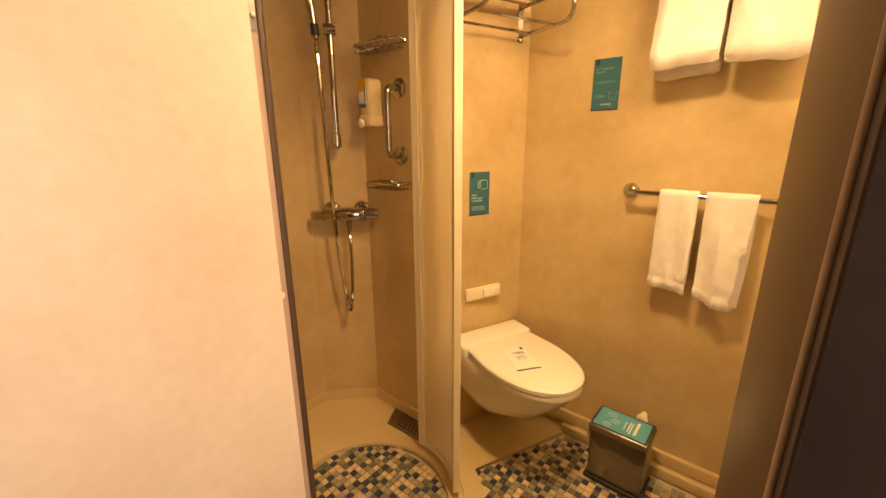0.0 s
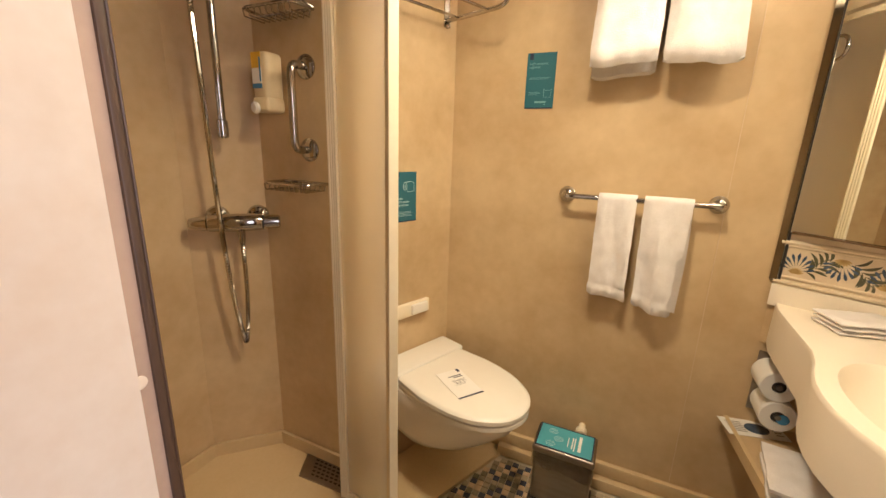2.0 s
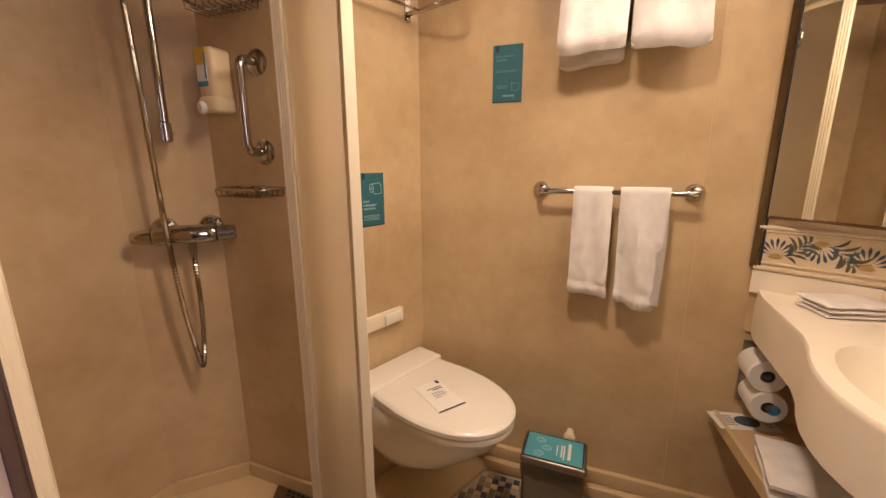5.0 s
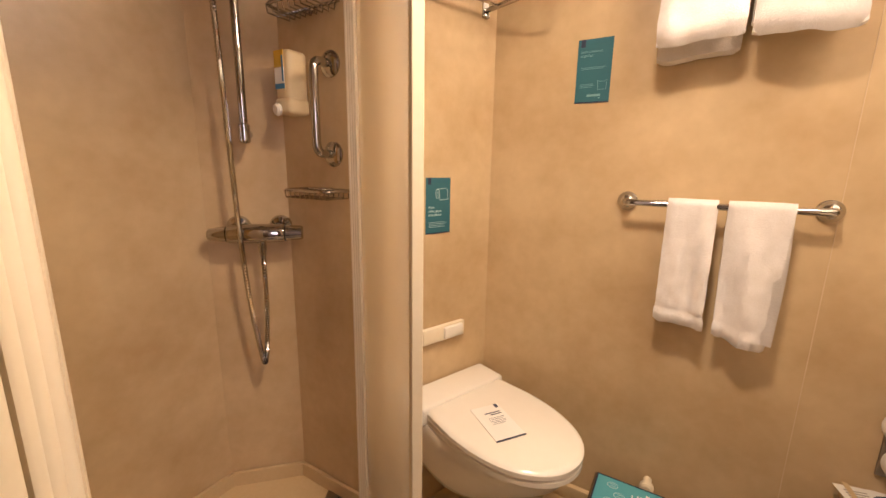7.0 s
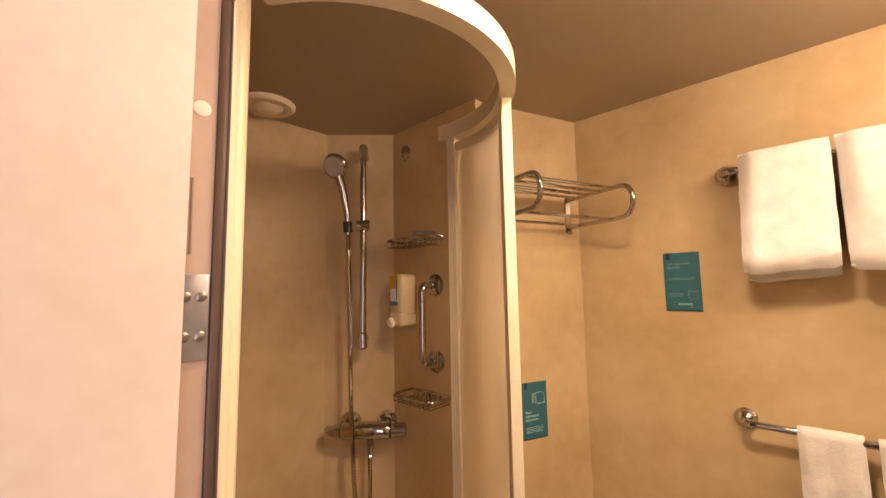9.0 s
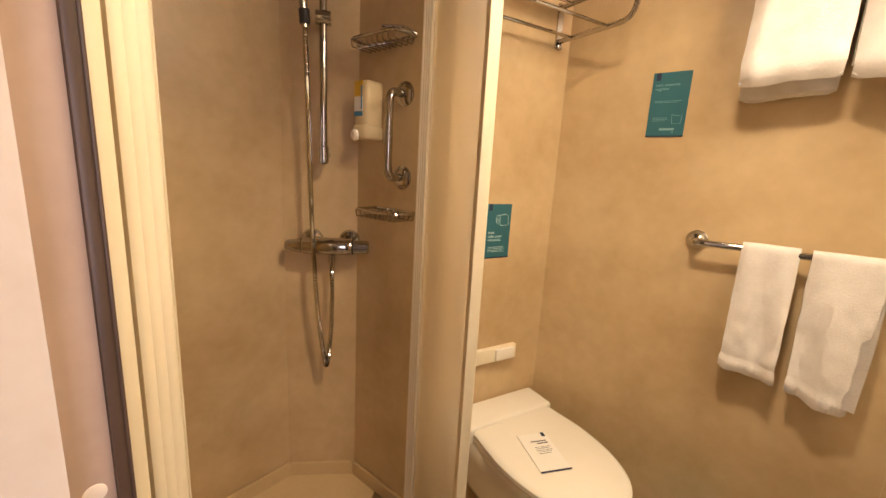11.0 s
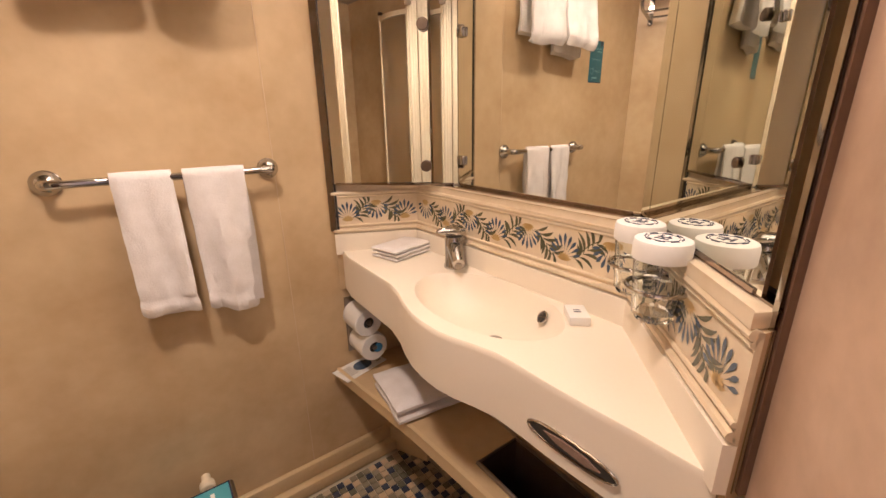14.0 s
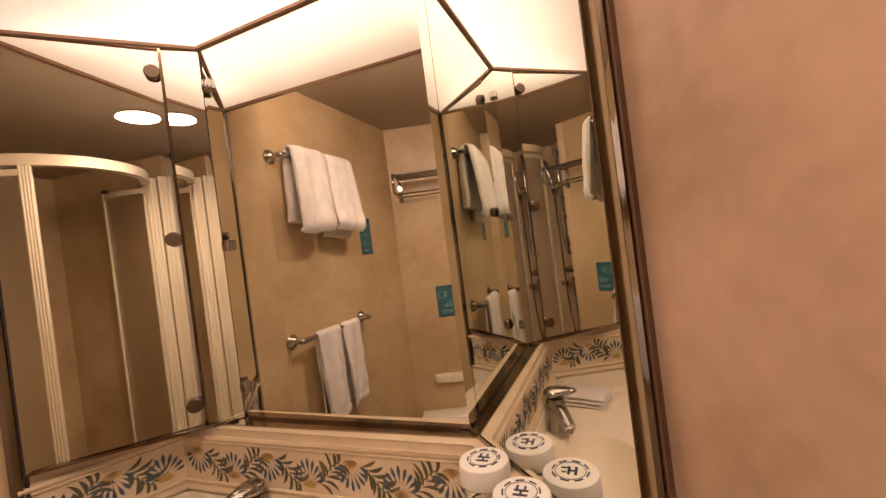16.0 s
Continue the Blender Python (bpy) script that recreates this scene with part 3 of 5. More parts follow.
part("pane", leaf_band(0.03, 0.96, 0.003, 0.07, 1.86), M_FROST, leaf_door, "frosted curved pane")
part("top_rail", leaf_band(0.0, 1.0, 0.009, 1.86, 1.888), M_CREAM, leaf_door)
part("bottom_rail", leaf_band(0.0, 1.0, 0.009, 0.045, 0.07), M_CREAM, leaf_door)
part("hinge_post", leaf_band(0.0, 0.05, 0.012, 0.045, 1.90, 4), M_CREAM, leaf_door)
part("end_post", leaf_band(0.94, 1.0, 0.012, 0.045, 1.90, 4), M_CREAM, leaf_door)
part("roller", lathe(new_bm(), [(0.010, 0), (0.016, 0.004), (0.016, 0.020), (0.010, 0.024)], (-0.995, 0.424, 1.898), (0, 0, 1), 18), M_DARK, leaf_door, "dark roller knob")

# ---- downlight ----
dl = thing("downlight", "round recessed ceiling downlight with chrome rim", "light", (-0.233, 0.808, CEIL - 0.01))
part("lens", lathe(new_bm(), [(0.05, 0.0), (0.05, 0.004)], (-0.233, 0.808, CEIL - 0.006)), M_LAMP, dl, "glowing glass lens")
bm = new_bm()
tube(bm, [(-0.233 + 0.057 * math.cos(i * math.pi / 16), 0.808 + 0.057 * math.sin(i * math.pi / 16), CEIL - 0.003) for i in range(33)], 0.006, 8, False)
part("rim", bm, M_CHROME, dl)


# ---- chrome rails and towels ----
def bend(p0, p1, p2, n=6):
    """Points of a rounded corner at p1 between p0 and p2."""
    p0, p1, p2 = Vector(p0), Vector(p1), Vector(p2)
    return [p0 * (1 - s) ** 2 + p1 * 2 * s * (1 - s) + p2 * s * s for s in (i / n for i in range(n + 1))]


def towel_rail(at_x0, at_x1, z, label):
    rail = thing("towel_rail", label, "towel rail", ((at_x0 + at_x1) / 2, 1.6, z), group="towel rails on the wall")
    for x, s in ((at_x0, 1), (at_x1, -1)):
        part("rosette", lathe(new_bm(), [(0.027, 0.0), (0.027, 0.006), (0.022, 0.011), (0.021, 0.014), (0.016, 0.019), (0.0105, 0.023), (0.0105, 0.026)], (x, 1.5995, z), (0, -1, 0)), M_CHROME, rail)
        bm = new_bm()
        tube(bm, [(x, 1.58, z)] + bend((x, 1.558, z), (x, 1.545, z), (x + s * 0.016, 1.545, z)) + [(x + s * 0.03, 1.545, z)], 0.0105, 14)
        part("elbow", bm, M_CHROME, rail)
    bm = new_bm()
    tube(bm, [(at_x0 + 0.02, 1.545, z), (at_x1 - 0.02, 1.545, z)], 0.0085, 14)
    part("bar", bm, M_CHROME, rail)
    return rail


towel_rail(-0.302, 0.140, 1.105, "chrome towel rail with round wall rosettes holding hand towels")
towel_rail(-0.300, 0.136, 1.772, "chrome towel rail with round wall rosettes holding bath towels")


def hanging_towel(name, label, x0, x1, z_bar, drop_front, drop_back, thick, lean, seed, group, out=0.0, flare=0.0, slant=0.0, band=0.0):
    """A towel folded over the bar at y 1.545: outer skin, inner skin, ragged hem."""
    rng = random.Random(seed)
    ob = thing(name, label, "towel", ((x0 + x1) / 2, 1.545, z_bar), group)
    bar_y, r = 1.545, 0.0105 + thick
    cols = 15
    prof = []
    for i in range(15):
        prof.append((bar_y + r + 0.003, -drop_back + i * drop_back / 15))
    for i in range(9):
        a = math.pi * i / 8
        prof.append((bar_y + r * math.cos(a), r * math.sin(a) * 0.95))
    n_front = 34 if band else 22
    for i in range(1, n_front + 1):
        prof.append((bar_y - r, -drop_front * i / n_front))
    bm = new_bm()
    grids = []
    for skin in (0, 1):
        grid = []
        for j, (y, z) in enumerate(prof):
            row = []
            down = max(0.0, -z)
            for i in range(cols):
                u = i / (cols - 1)
                x = x0 + (x1 - x0) * u + lean * down + flare * down * (u - 0.5)
                wave = 0.005 * math.sin(u * 6 + seed + z * 3) * min(1, down * 6) + 0.009 * noise.noise((u * 3.5 + seed, z * 6, j * 0.02)) + 0.005 * noise.noise((u * 9 + seed, z * 26, 0.5)) * min(1, down * 8)
                side = -1 if j >= 19 else 1
                edge = 0.35 + 0.65 * min(1.0, 6 * min(u, 1 - u) + 0.12) ** 0.5
                yy = bar_y + (y - bar_y) * (edge if skin == 0 else 0.30) + side * wave * (1 if skin == 0 else 0.6)
                if j >= 24:
                    yy -= out * down
                    wave2 = 0.005 * math.sin(u * 9 + seed * 2 + z * 4) * min(1, down * 5)
                    yy -= wave2 * (1 if skin == 0 else 0.7)
                    above = drop_front - down
                    if band and skin == 0:
                        yy += 0.0035 * math.exp(-((above - band) / 0.007) ** 2)
                        yy -= (0.001 + 0.003 * math.sin(u * 17 + seed * 3) + 0.0025 * math.sin(u * 31 + seed)) * max(0.0, 1 - abs(above - band * 0.45) / (band * 0.55))
                        x += 0.004 * (u - 0.5) * (1 if above < band else 0) - 0.005 * (u - 0.5) * math.exp(-((above - band) / 0.008) ** 2)
                    last = (j - (len(prof) - 4)) / 3
                    if last > 0 and skin == 0:
                        yy += (r * 0.5) * last ** 2
                hem = 0.005 * noise.noise((u * 4 + seed * 1.7, seed, 2.0)) - 0.008 * max(0.0, abs(u - 0.5) * 2 - 0.8) / 0.2
                zz = z_bar + z * (1.0 if skin == 0 else 0.985) - (0.006 * math.sin(u * 3 + seed) + hem + 0.001 * rng.random()) * (1 if down > drop_front * 0.88 else 0)
                if j >= 24:
                    zz -= slant * (u - 0.5) * down / drop_front
                if skin == 0 and j < 24 and j > 14:
                    zz = z_bar + z * edge ** 0.5
                row.append(bm.verts.new((x + 0.002 * noise.noise((z * 20, u * 3, seed)), min(yy, 1.596), zz)))
            grid.append(row)
        grids.append(grid)
    a, b = grids
    for g, flip in ((a, 0), (b, 1)):
        for r0, r1 in zip(g, g[1:]):
            for i in range(cols - 1):
                q = (r0[i], r0[i + 1], r1[i + 1], r1[i])
                bm.faces.new(q[::-1] if flip else q)
    for i in range(cols - 1):
        bm.faces.new((a[0][i], b[0][i], b[0][i + 1], a[0][i + 1]))
        bm.faces.new((a[-1][i], a[-1][i + 1], b[-1][i + 1], b[-1][i]))
    for j in range(len(prof) - 1):
        bm.faces.new((a[j][0], a[j + 1][0], b[j + 1][0], b[j][0]))
        bm.faces.new((a[j][-1], b[j][-1], b[j + 1][-1], a[j + 1][-1]))
    part("cloth", bm, M_TOWEL, ob)
    return ob


hanging_towel("hand_towel", "white terry hand towel folded over the lower rail", -0.196, -0.082, 1.105, 0.330, 0.31, 0.008, 0.0, 3, "hand towels", out=0.02, slant=0.014, band=0.042)
hanging_towel("hand_towel", "white terry hand towel with a ragged hem", -0.062, 0.070, 1.105, 0.350, 0.30, 0.008, -0.012, 5, "hand towels", out=0.03, flare=-0.06, slant=0.012, band=0.045)
# the inner layer of the second hand towel shows past its edge
bm = new_bm()
layer = []
for j in range(15):
    f = j / 14
    row = []
    for i in range(5):
        u = i / 4
        y = 1.5432 - 0.022 * f - 0.002 * math.sin(u * 3 + f * 5)
        row.append(bm.verts.new((0.030 + 0.040 * u + 0.004 * math.sin(f * 4), y, 1.098 - 0.325 * f - 0.005 * u * f)))
    layer.append(row)
for r0, r1 in zip(layer, layer[1:]):
    for i in range(4):
        bm.faces.new((r0[i], r0[i + 1], r1[i + 1], r1[i]))
bmesh.ops.solidify(bm, geom=bm.faces, thickness=0.004)
part("inner_layer", bm, M_TOWEL, bpy.data.objects["hand_towel.001"], "inner terry layer past the edge")
hanging_towel("bath_towel", "thick white bath towel folded over the upper rail", -0.262, -0.083, 1.772, 0.280, 0.30, 0.034, -0.01, 8, "bath towels", out=0.11)
hanging_towel("bath_towel", "thick white bath towel folded over the upper rail", -0.074, 0.100, 1.772, 0.282, 0.24, 0.036, 0.03, 12, "bath towels", out=0.12, flare=0.05)


# ---- towel shelf over the toilet ----
WALL_DIR = (Vector(TOIL_N) - Vector(TOIL_S)).normalized()
WALL_OUT = Vector((WALL_DIR.y, -WALL_DIR.x))


def on_wall(s, out, z):
    """A place s metres from the corner along the toilet wall, out metres proud of it."""
    p = Vector(TOIL_N) - WALL_DIR * s + WALL_OUT * out
    return Vector((p.x, p.y, z))


rack = thing("towel_shelf", "chrome tube towel shelf on the wall above the toilet", "towel shelf", on_wall(0.2, 0.0, 1.7))
S0, S1, RZ0, RZ1, ROUT = 0.055, 0.40, 1.672, 1.770, 0.272
for s in (S0, S1):
    bm = new_bm()
    pts = [on_wall(s, 0.004, RZ1)] + bend(on_wall(s, ROUT - 0.05, RZ1), on_wall(s, ROUT, RZ1), on_wall(s, ROUT, (RZ0 + RZ1) / 2)) + bend(on_wall(s, ROUT, (RZ0 + RZ1) / 2), on_wall(s, ROUT, RZ0), on_wall(s, ROUT - 0.05, RZ0)) + [on_wall(s, 0.004, RZ0)]
    tube(bm, pts, 0.0075, 12)
    part("side_arm", bm, M_CHROME, rack)
    bm = new_bm()
    c = on_wall(s, 0.0, 0)
    d, o = WALL_DIR * 0.011, WALL_OUT * 0.006
    prism(bm, [tuple(c.xy - d), tuple(c.xy + d), tuple(c.xy + d + o), tuple(c.xy - d + o)][::-1], RZ0 - 0.02, RZ1 + 0.012, 0.001)
    part("wall_plate", bm, M_CHROME, rack)
    part("end_cap", lathe(new_bm(), [(0.009, 0), (0.009, 0.010), (0.004, 0.014)], on_wall(s, 0.005, RZ0 - 0.016), tuple(WALL_OUT) + (0,), 14), M_CHROME, rack)
for out, z in ((0.05, RZ1), (0.10, RZ1), (0.15, RZ1), (0.20, RZ1), (0.06, RZ0), (0.19, RZ0)):
    bm = new_bm()
    tube(bm, [on_wall(S0, out, z), on_wall(S1, out, z)], 0.0048, 10)
    part("bar", bm, M_CHROME, rack)


# ---- cards with writing ----
def card_frame(origin, right, up, out):
    m = Matrix.Identity(4)
    for i, v in enumerate((Vector(right).normalized(), Vector(up).normalized(), Vector(out).normalized())):
        m[0][i], m[1][i], m[2][i] = v
    m.translation = Vector(origin)
    return m


def writing(text, size, x, y, mat, parent, name="lettering"):
    cu = bpy.data.curves.new(name, "FONT")
    cu.body, cu.size, cu.extrude = text, size, 0.0002
    tmp = new("tmp_text", cu)
    me = bpy.data.meshes.new_from_object(tmp.evaluated_get(bpy.context.evaluated_depsgraph_get()))
    bpy.data.objects.remove(tmp)
    me.materials.clear()
    me.materials.append(mat)
    ob = new(name, me)
    ob.parent = parent
    ob.location = (x, y, 0.0011)
    return ob


def line_art(pts, r, mat, parent, name, z=0.0009):
    bm = new_bm()
    tube(bm, [(x, y, z) for x, y in pts], r, 6)
    return part(name, bm, mat, parent)


def bars(rows, mat, parent, name="text_line", top=0.0008):
    for x0, x1, y, h in rows:
        bm = new_bm()
        box(bm, x0, x1, y, y + h, top - 0.0002, top + 0.0004)
        part(name, bm, mat, parent, smooth=False)


def teal_card(name, label, w, h, m):
    ob = thing(name, label, "card", (0, 0, 0), own_frame=True)
    ob.matrix_basis = m
    bm = new_bm()
    box(bm, 0, w, 0, h, 0, 0.0008)
    part("sheet", bm, M_TEAL, ob, smooth=False)
    bm = new_bm()
    box(bm, 0.0, w, 0.0, 0.0035, 0.0004, 0.0012)
    part("bottom_stripe", bm, M_NAVY, ob, smooth=False)
    bm = new_bm()
    box(bm, 0.008, 0.020, h - 0.021, h, 0.0004, 0.0012)
    part("corner_mark", bm, M_NAVY, ob, smooth=False)
    return ob


cA = teal_card("wall_card", "teal printed card on the cream wall", 0.097, 0.176, card_frame((-0.478, 1.5992, 1.386), (1, 0, 0), (0, 0, 1), (0, -1, 0)))
writing("Let's conserve\ntogether", 0.0105, 0.009, 0.139, M_INK_SHADE, cA)
bars([(0.012, 0.082, 0.098, 0.001), (0.012, 0.075, 0.094, 0.001), (0.012, 0.05, 0.052, 0.001), (0.012, 0.052, 0.048, 0.001), (0.012, 0.045, 0.044, 0.001)], M_INK_SHADE, cA)
line_art([(0.062, 0.062), (0.064, 0.036), (0.086, 0.036), (0.088, 0.062), (0.082, 0.058), (0.068, 0.058), (0.062, 0.062)], 0.0006, M_INK_SHADE, cA, "drawing")
bars([(0.034, 0.072, 0.018, 0.006), (0.066, 0.072, 0.012, 0.002)], M_INK_SHADE, cA, "emblem")

base = on_wall(0.182 + 0.098, 0.0008, 0.985)
cB = teal_card("wall_card", "teal printed card with toilet roll drawing above the toilet", 0.098, 0.176, card_frame(base, tuple(WALL_DIR) + (0,), (0, 0, 1), tuple(WALL_OUT) + (0,)))
writing("Flush\ntoilet paper\nonly please", 0.0115, 0.010, 0.080, M_INK, cB)
bars([(0.012, 0.075, 0.036, 0.001), (0.012, 0.082, 0.031, 0.001), (0.012, 0.07, 0.026, 0.001), (0.012, 0.078, 0.021, 0.001)], M_INK, cB)
line_art([(0.046 + 0.008 * math.cos(i * math.pi / 10), 0.126 + 0.014 * math.sin(i * math.pi / 10)) for i in range(21)], 0.0008, M_INK, cB, "drawing")
line_art([(0.046 + 0.003 * math.cos(i * math.pi / 6), 0.126 + 0.005 * math.sin(i * math.pi / 6)) for i in range(13)], 0.0007, M_INK, cB, "drawing")
line_art([(0.046, 0.14), (0.078, 0.143), (0.086, 0.136), (0.088, 0.108), (0.058, 0.106), (0.052, 0.118)], 0.0008, M_INK, cB, "drawing")

# leaflet on the lid
note_m = pose(-0.638, 1.286, 0.4725, 0, 0, math.degrees(math.atan2(1.193 - 1.286, -0.508 + 0.638)))
note = thing("leaflet", "white folded leaflet lying on the toilet lid", "leaflet", (0, 0, 0), own_frame=True)
note.matrix_basis = note_m
bm = new_bm()
box(bm, 0, 0.158, 0, 0.094, 0, 0.0016)
part("sheet", bm, M_PAPER, note, smooth=False)
bm = new_bm()
box(bm, 0.1525, 0.158, 0.0, 0.094, 0.0012, 0.0022)
part("edge_stripe", bm, M_NAVY, note, smooth=False)
bm = new_bm()
box(bm, 0.0, 0.018, 0.077, 0.088, 0.0012, 0.0022)
part("corner_mark", bm, M_NAVY, note, smooth=False)
bars([(0.034, 0.038, 0.03 + 0.0, 0.05), (0.043, 0.047, 0.045, 0.036), (0.074, 0.075, 0.03, 0.05), (0.08, 0.081, 0.035, 0.04), (0.06, 0.061, 0.03, 0.05), (0.066, 0.067, 0.03, 0.045), (0.087, 0.088, 0.03, 0.04)], M_NAVY, note, top=0.0016)

# card in the lid of the bin
lid_card = thing("bin_card", "teal printed card on the lid of the bin", "card", (0, 0, 0), own_frame=True)
lid_card.matrix_basis = pose(-0.289, 1.393, 0.2475, 0, 0, 0)
bm = new_bm()
box(bm, 0, 0.183, 0, 0.119, 0, 0.0012)
M_TEAL2 = mottled("light_teal_card", (0.085, 0.36, 0.44), (0.11, 0.42, 0.50), 0.4, big=8, small=120, bump=0.01)
part("sheet", bm, M_TEAL2, lid_card, smooth=False)
bm = new_bm()
for x0, x1, y0, y1 in ((-0.004, 0.0, -0.004, 0.123), (0.183, 0.187, -0.004, 0.123), (0.0, 0.183, -0.004, 0.0), (0.0, 0.183, 0.119, 0.123)):
    box(bm, x0, x1, y0, y1, -0.0008, 0.0016)
part("edge", bm, M_NAVY, lid_card, smooth=False)
for i, (cx, cy) in enumerate(((0.045, 0.09), (0.068, 0.055), (0.045, 0.022))):
    line_art([(cx + 0.015 * math.cos(k * math.pi / 8), cy + 0.012 * math.sin(k * math.pi / 8)) for k in range(17)], 0.0009, M_INK, lid_card, "drawing", 0.0013)
    line_art([(cx - 0.008, cy - 0.004), (cx + 0.008, cy - 0.004), (cx + 0.008, cy + 0.005), (cx - 0.008, cy + 0.005)], 0.0008, M_INK, lid_card, "drawing", 0.0013)
bars([(0.136, 0.146, 0.02, 0.08), (0.122, 0.126, 0.016, 0.07), (0.114, 0.118, 0.025, 0.06), (0.100, 0.103, 0.03, 0.05)], M_PAPER, lid_card, top=0.0012)

# clear liner hanging over the bin's rim
M_FILM = clear_glass("liner_film", (0.9, 0.9, 0.88), 0.25, 1.2)
bm = new_bm()
liner_pts = []
for i in range(41):
    u = i / 40
    x = BX0 + 0.004 + (BX1 - BX0 - 0.008) * u
    liner_pts.append((x, 0.17 + 0.014 * noise.noise((u * 5, 0.3, 0)) - 0.012 * u))
top = [bm.verts.new((x, BY0 + 0.003, 0.222)) for x, _ in liner_pts]
mid = [bm.verts.new((x, BY0 - 0.002 + 0.004 * noise.noise((i * 0.4, 1.1, 0)), 0.198)) for i, (x, _) in enumerate(liner_pts)]
low = [bm.verts.new((x, BY0 + 0.003 + 0.003 * noise.noise((i * 0.5, 2.1, 0)), z)) for i, (x, z) in enumerate(liner_pts)]
for a, b in ((top, mid), (mid, low)):
    for i in range(40):
        bm.faces.new((a[i], a[i + 1], b[i + 1], b[i]))
bmesh.ops.solidify(bm, geom=bm.faces, thickness=0.0006)
part("liner", bm, M_FILM, bin_, "crumpled clear bin liner")

# small valve knob behind the bin
valve = thing("pipe_stub", "small cream valve knob on the wall behind the bin", "valve", (-0.155, 1.59, 0.22))
part("knob", lathe(new_bm(), [(0.012, 0), (0.012, 0.03), (0.02, 0.032), (0.02, 0.05), (0.014, 0.055)], (-0.155, 1.599, 0.225), (0, -1, 0)), M_CREAM, valve)

# flush plate
fl = thing("flush_plate", "cream flush plate with white button on the toilet wall", "flush plate", on_wall(0.2, 0, 0.65))


def wall_box(s0, s1, o0, o1, z0, z1, bevel):
    bm = new_bm()
    box(bm, s0, s1, o0, o1, z0, z1, bevel)
    for v in bm.verts:
        v.co = on_wall(v.co.x, v.co.y, v.co.z)
    return bm


part("plate", wall_box(0.12, 0.30, 0.0, 0.02, 0.618, 0.672, 0.006), M_CREAM, fl)
part("button", wall_box(0.135, 0.215, 0.012, 0.030, 0.624, 0.666, 0.006), M_WHITE, fl, "white rocker button")


# ---- shower fittings ----
CH_A, CH_B = Vector((-1.296, 1.19)), Vector((-1.475, 1.007))
CH_DIR = (CH_A - CH_B).normalized()
CH_OUT = Vector((CH_DIR.y, -CH_DIR.x))


def on_corner(s, out, z):
    """s metres along the corner wall from its left end, out metres proud of it."""
    p = CH_B + CH_DIR * s + CH_OUT * out
    return Vector((p.x, p.y, z))


def corner_s(x, y):
    return (Vector((x, y)) - CH_B).dot(CH_DIR)


CO3 = tuple(CH_OUT) + (0,)
rs = corner_s(-1.30, 1.046)
hand = thing("shower_set", "chrome shower rail with hand shower and metal hose", "shower", on_corner(rs, 0, 1.28))
bm = new_bm()
tube(bm, [on_corner(rs, 0.062, 1.275), on_corner(rs, 0.062, 1.985)], 0.0118, 14)
part("rail", bm, M_CHROME, hand)
for z0, z1 in ((1.255, 1.315), (1.945, 2.005)):
    bm = new_bm()
    tube(bm, [on_corner(rs, 0.0, (z0 + z1) / 2), on_corner(rs, 0.045, (z0 + z1) / 2)], 0.012, 14)
    tube(bm, [on_corner(rs, 0.062, z0), on_corner(rs, 0.062, z0 + 0.006), on_corner(rs, 0.062, z1 - 0.006), on_corner(rs, 0.062, z1)], 0.016, 16, radii=[0.011, 0.0165, 0.0165, 0.011])
    part("rail_bracket", bm, M_CHROME, hand)
bm = new_bm()
tube(bm, [on_corner(rs - 0.022, 0.066, 1.70), on_corner(rs + 0.024, 0.062, 1.70)], 0.0215, 18)
part("slider", bm, M_CHROME, hand)
bm = new_bm()
tube(bm, [on_corner(rs - 0.05, 0.085, 1.672), on_corner(rs - 0.052, 0.088, 1.712)], 0.016, 14)
part("holder", bm, M_DARK, hand, "dark handset holder")
grip = [on_corner(rs - 0.05, 0.086, 1.662), on_corner(rs - 0.054, 0.090, 1.74), on_corner(rs - 0.066, 0.10, 1.82), on_corner(rs - 0.078, 0.115, 1.872)]
bm = new_bm()
tube(bm, grip, 0.013, 14, radii=[0.010, 0.0125, 0.014, 0.017])
part("handle", bm, M_CHROME, hand)
face = (Vector((0.35, -0.75, -0.42))).normalized()
hc = on_corner(rs - 0.088, 0.125, 1.905)
M_SPRAY = mottled("spray_face", (0.42, 0.40, 0.36), (0.52, 0.50, 0.46), 0.4, big=40, small=300, bump=0.3)
part("head", lathe(new_bm(), [(0.020, -0.03), (0.040, -0.016), (0.046, -0.004), (0.046, 0.006), (0.043, 0.010)], hc, face, 28), M_CHROME, hand)
part("spray_plate", lathe(new_bm(), [(0.036, 0.0), (0.036, 0.0025)], hc + face * 0.0105, face, 28), M_SPRAY, hand, "grey spray plate")

# thermostatic mixer
ms0, ms1, MZ = corner_s(-1.337, 0.905) - 0.004, corner_s(-1.152, 1.115) + 0.0, 0.975
mixer = thing("shower_mixer", "chrome thermostatic shower mixer on the corner wall", "mixer", on_corner((ms0 + ms1) / 2, 0, MZ))
MO = 0.058
bm = new_bm()
L = ms1 - ms0
tube(bm, [on_corner(ms0 + L * f, MO, MZ) for f in (0.2, 0.22, 0.5, 0.78, 0.8)], 0.02, 20, radii=[0.027, 0.0295, 0.031, 0.0295, 0.027])
part("body", bm, M_CHROME, mixer)
for f0, f1, ra, rb in ((0.0, 0.19, 0.019, 0.026), (1.0, 0.81, 0.023, 0.026)):
    bm = new_bm()
    tube(bm, [on_corner(ms0 + L * f0, MO, MZ), on_corner(ms0 + L * (f0 * 0.9 + f1 * 0.1), MO, MZ), on_corner(ms0 + L * f1, MO, MZ)], 0.02, 20, radii=[ra * 0.8, ra, rb])
    part("knob", bm, M_CHROME, mixer)
bm = new_bm()
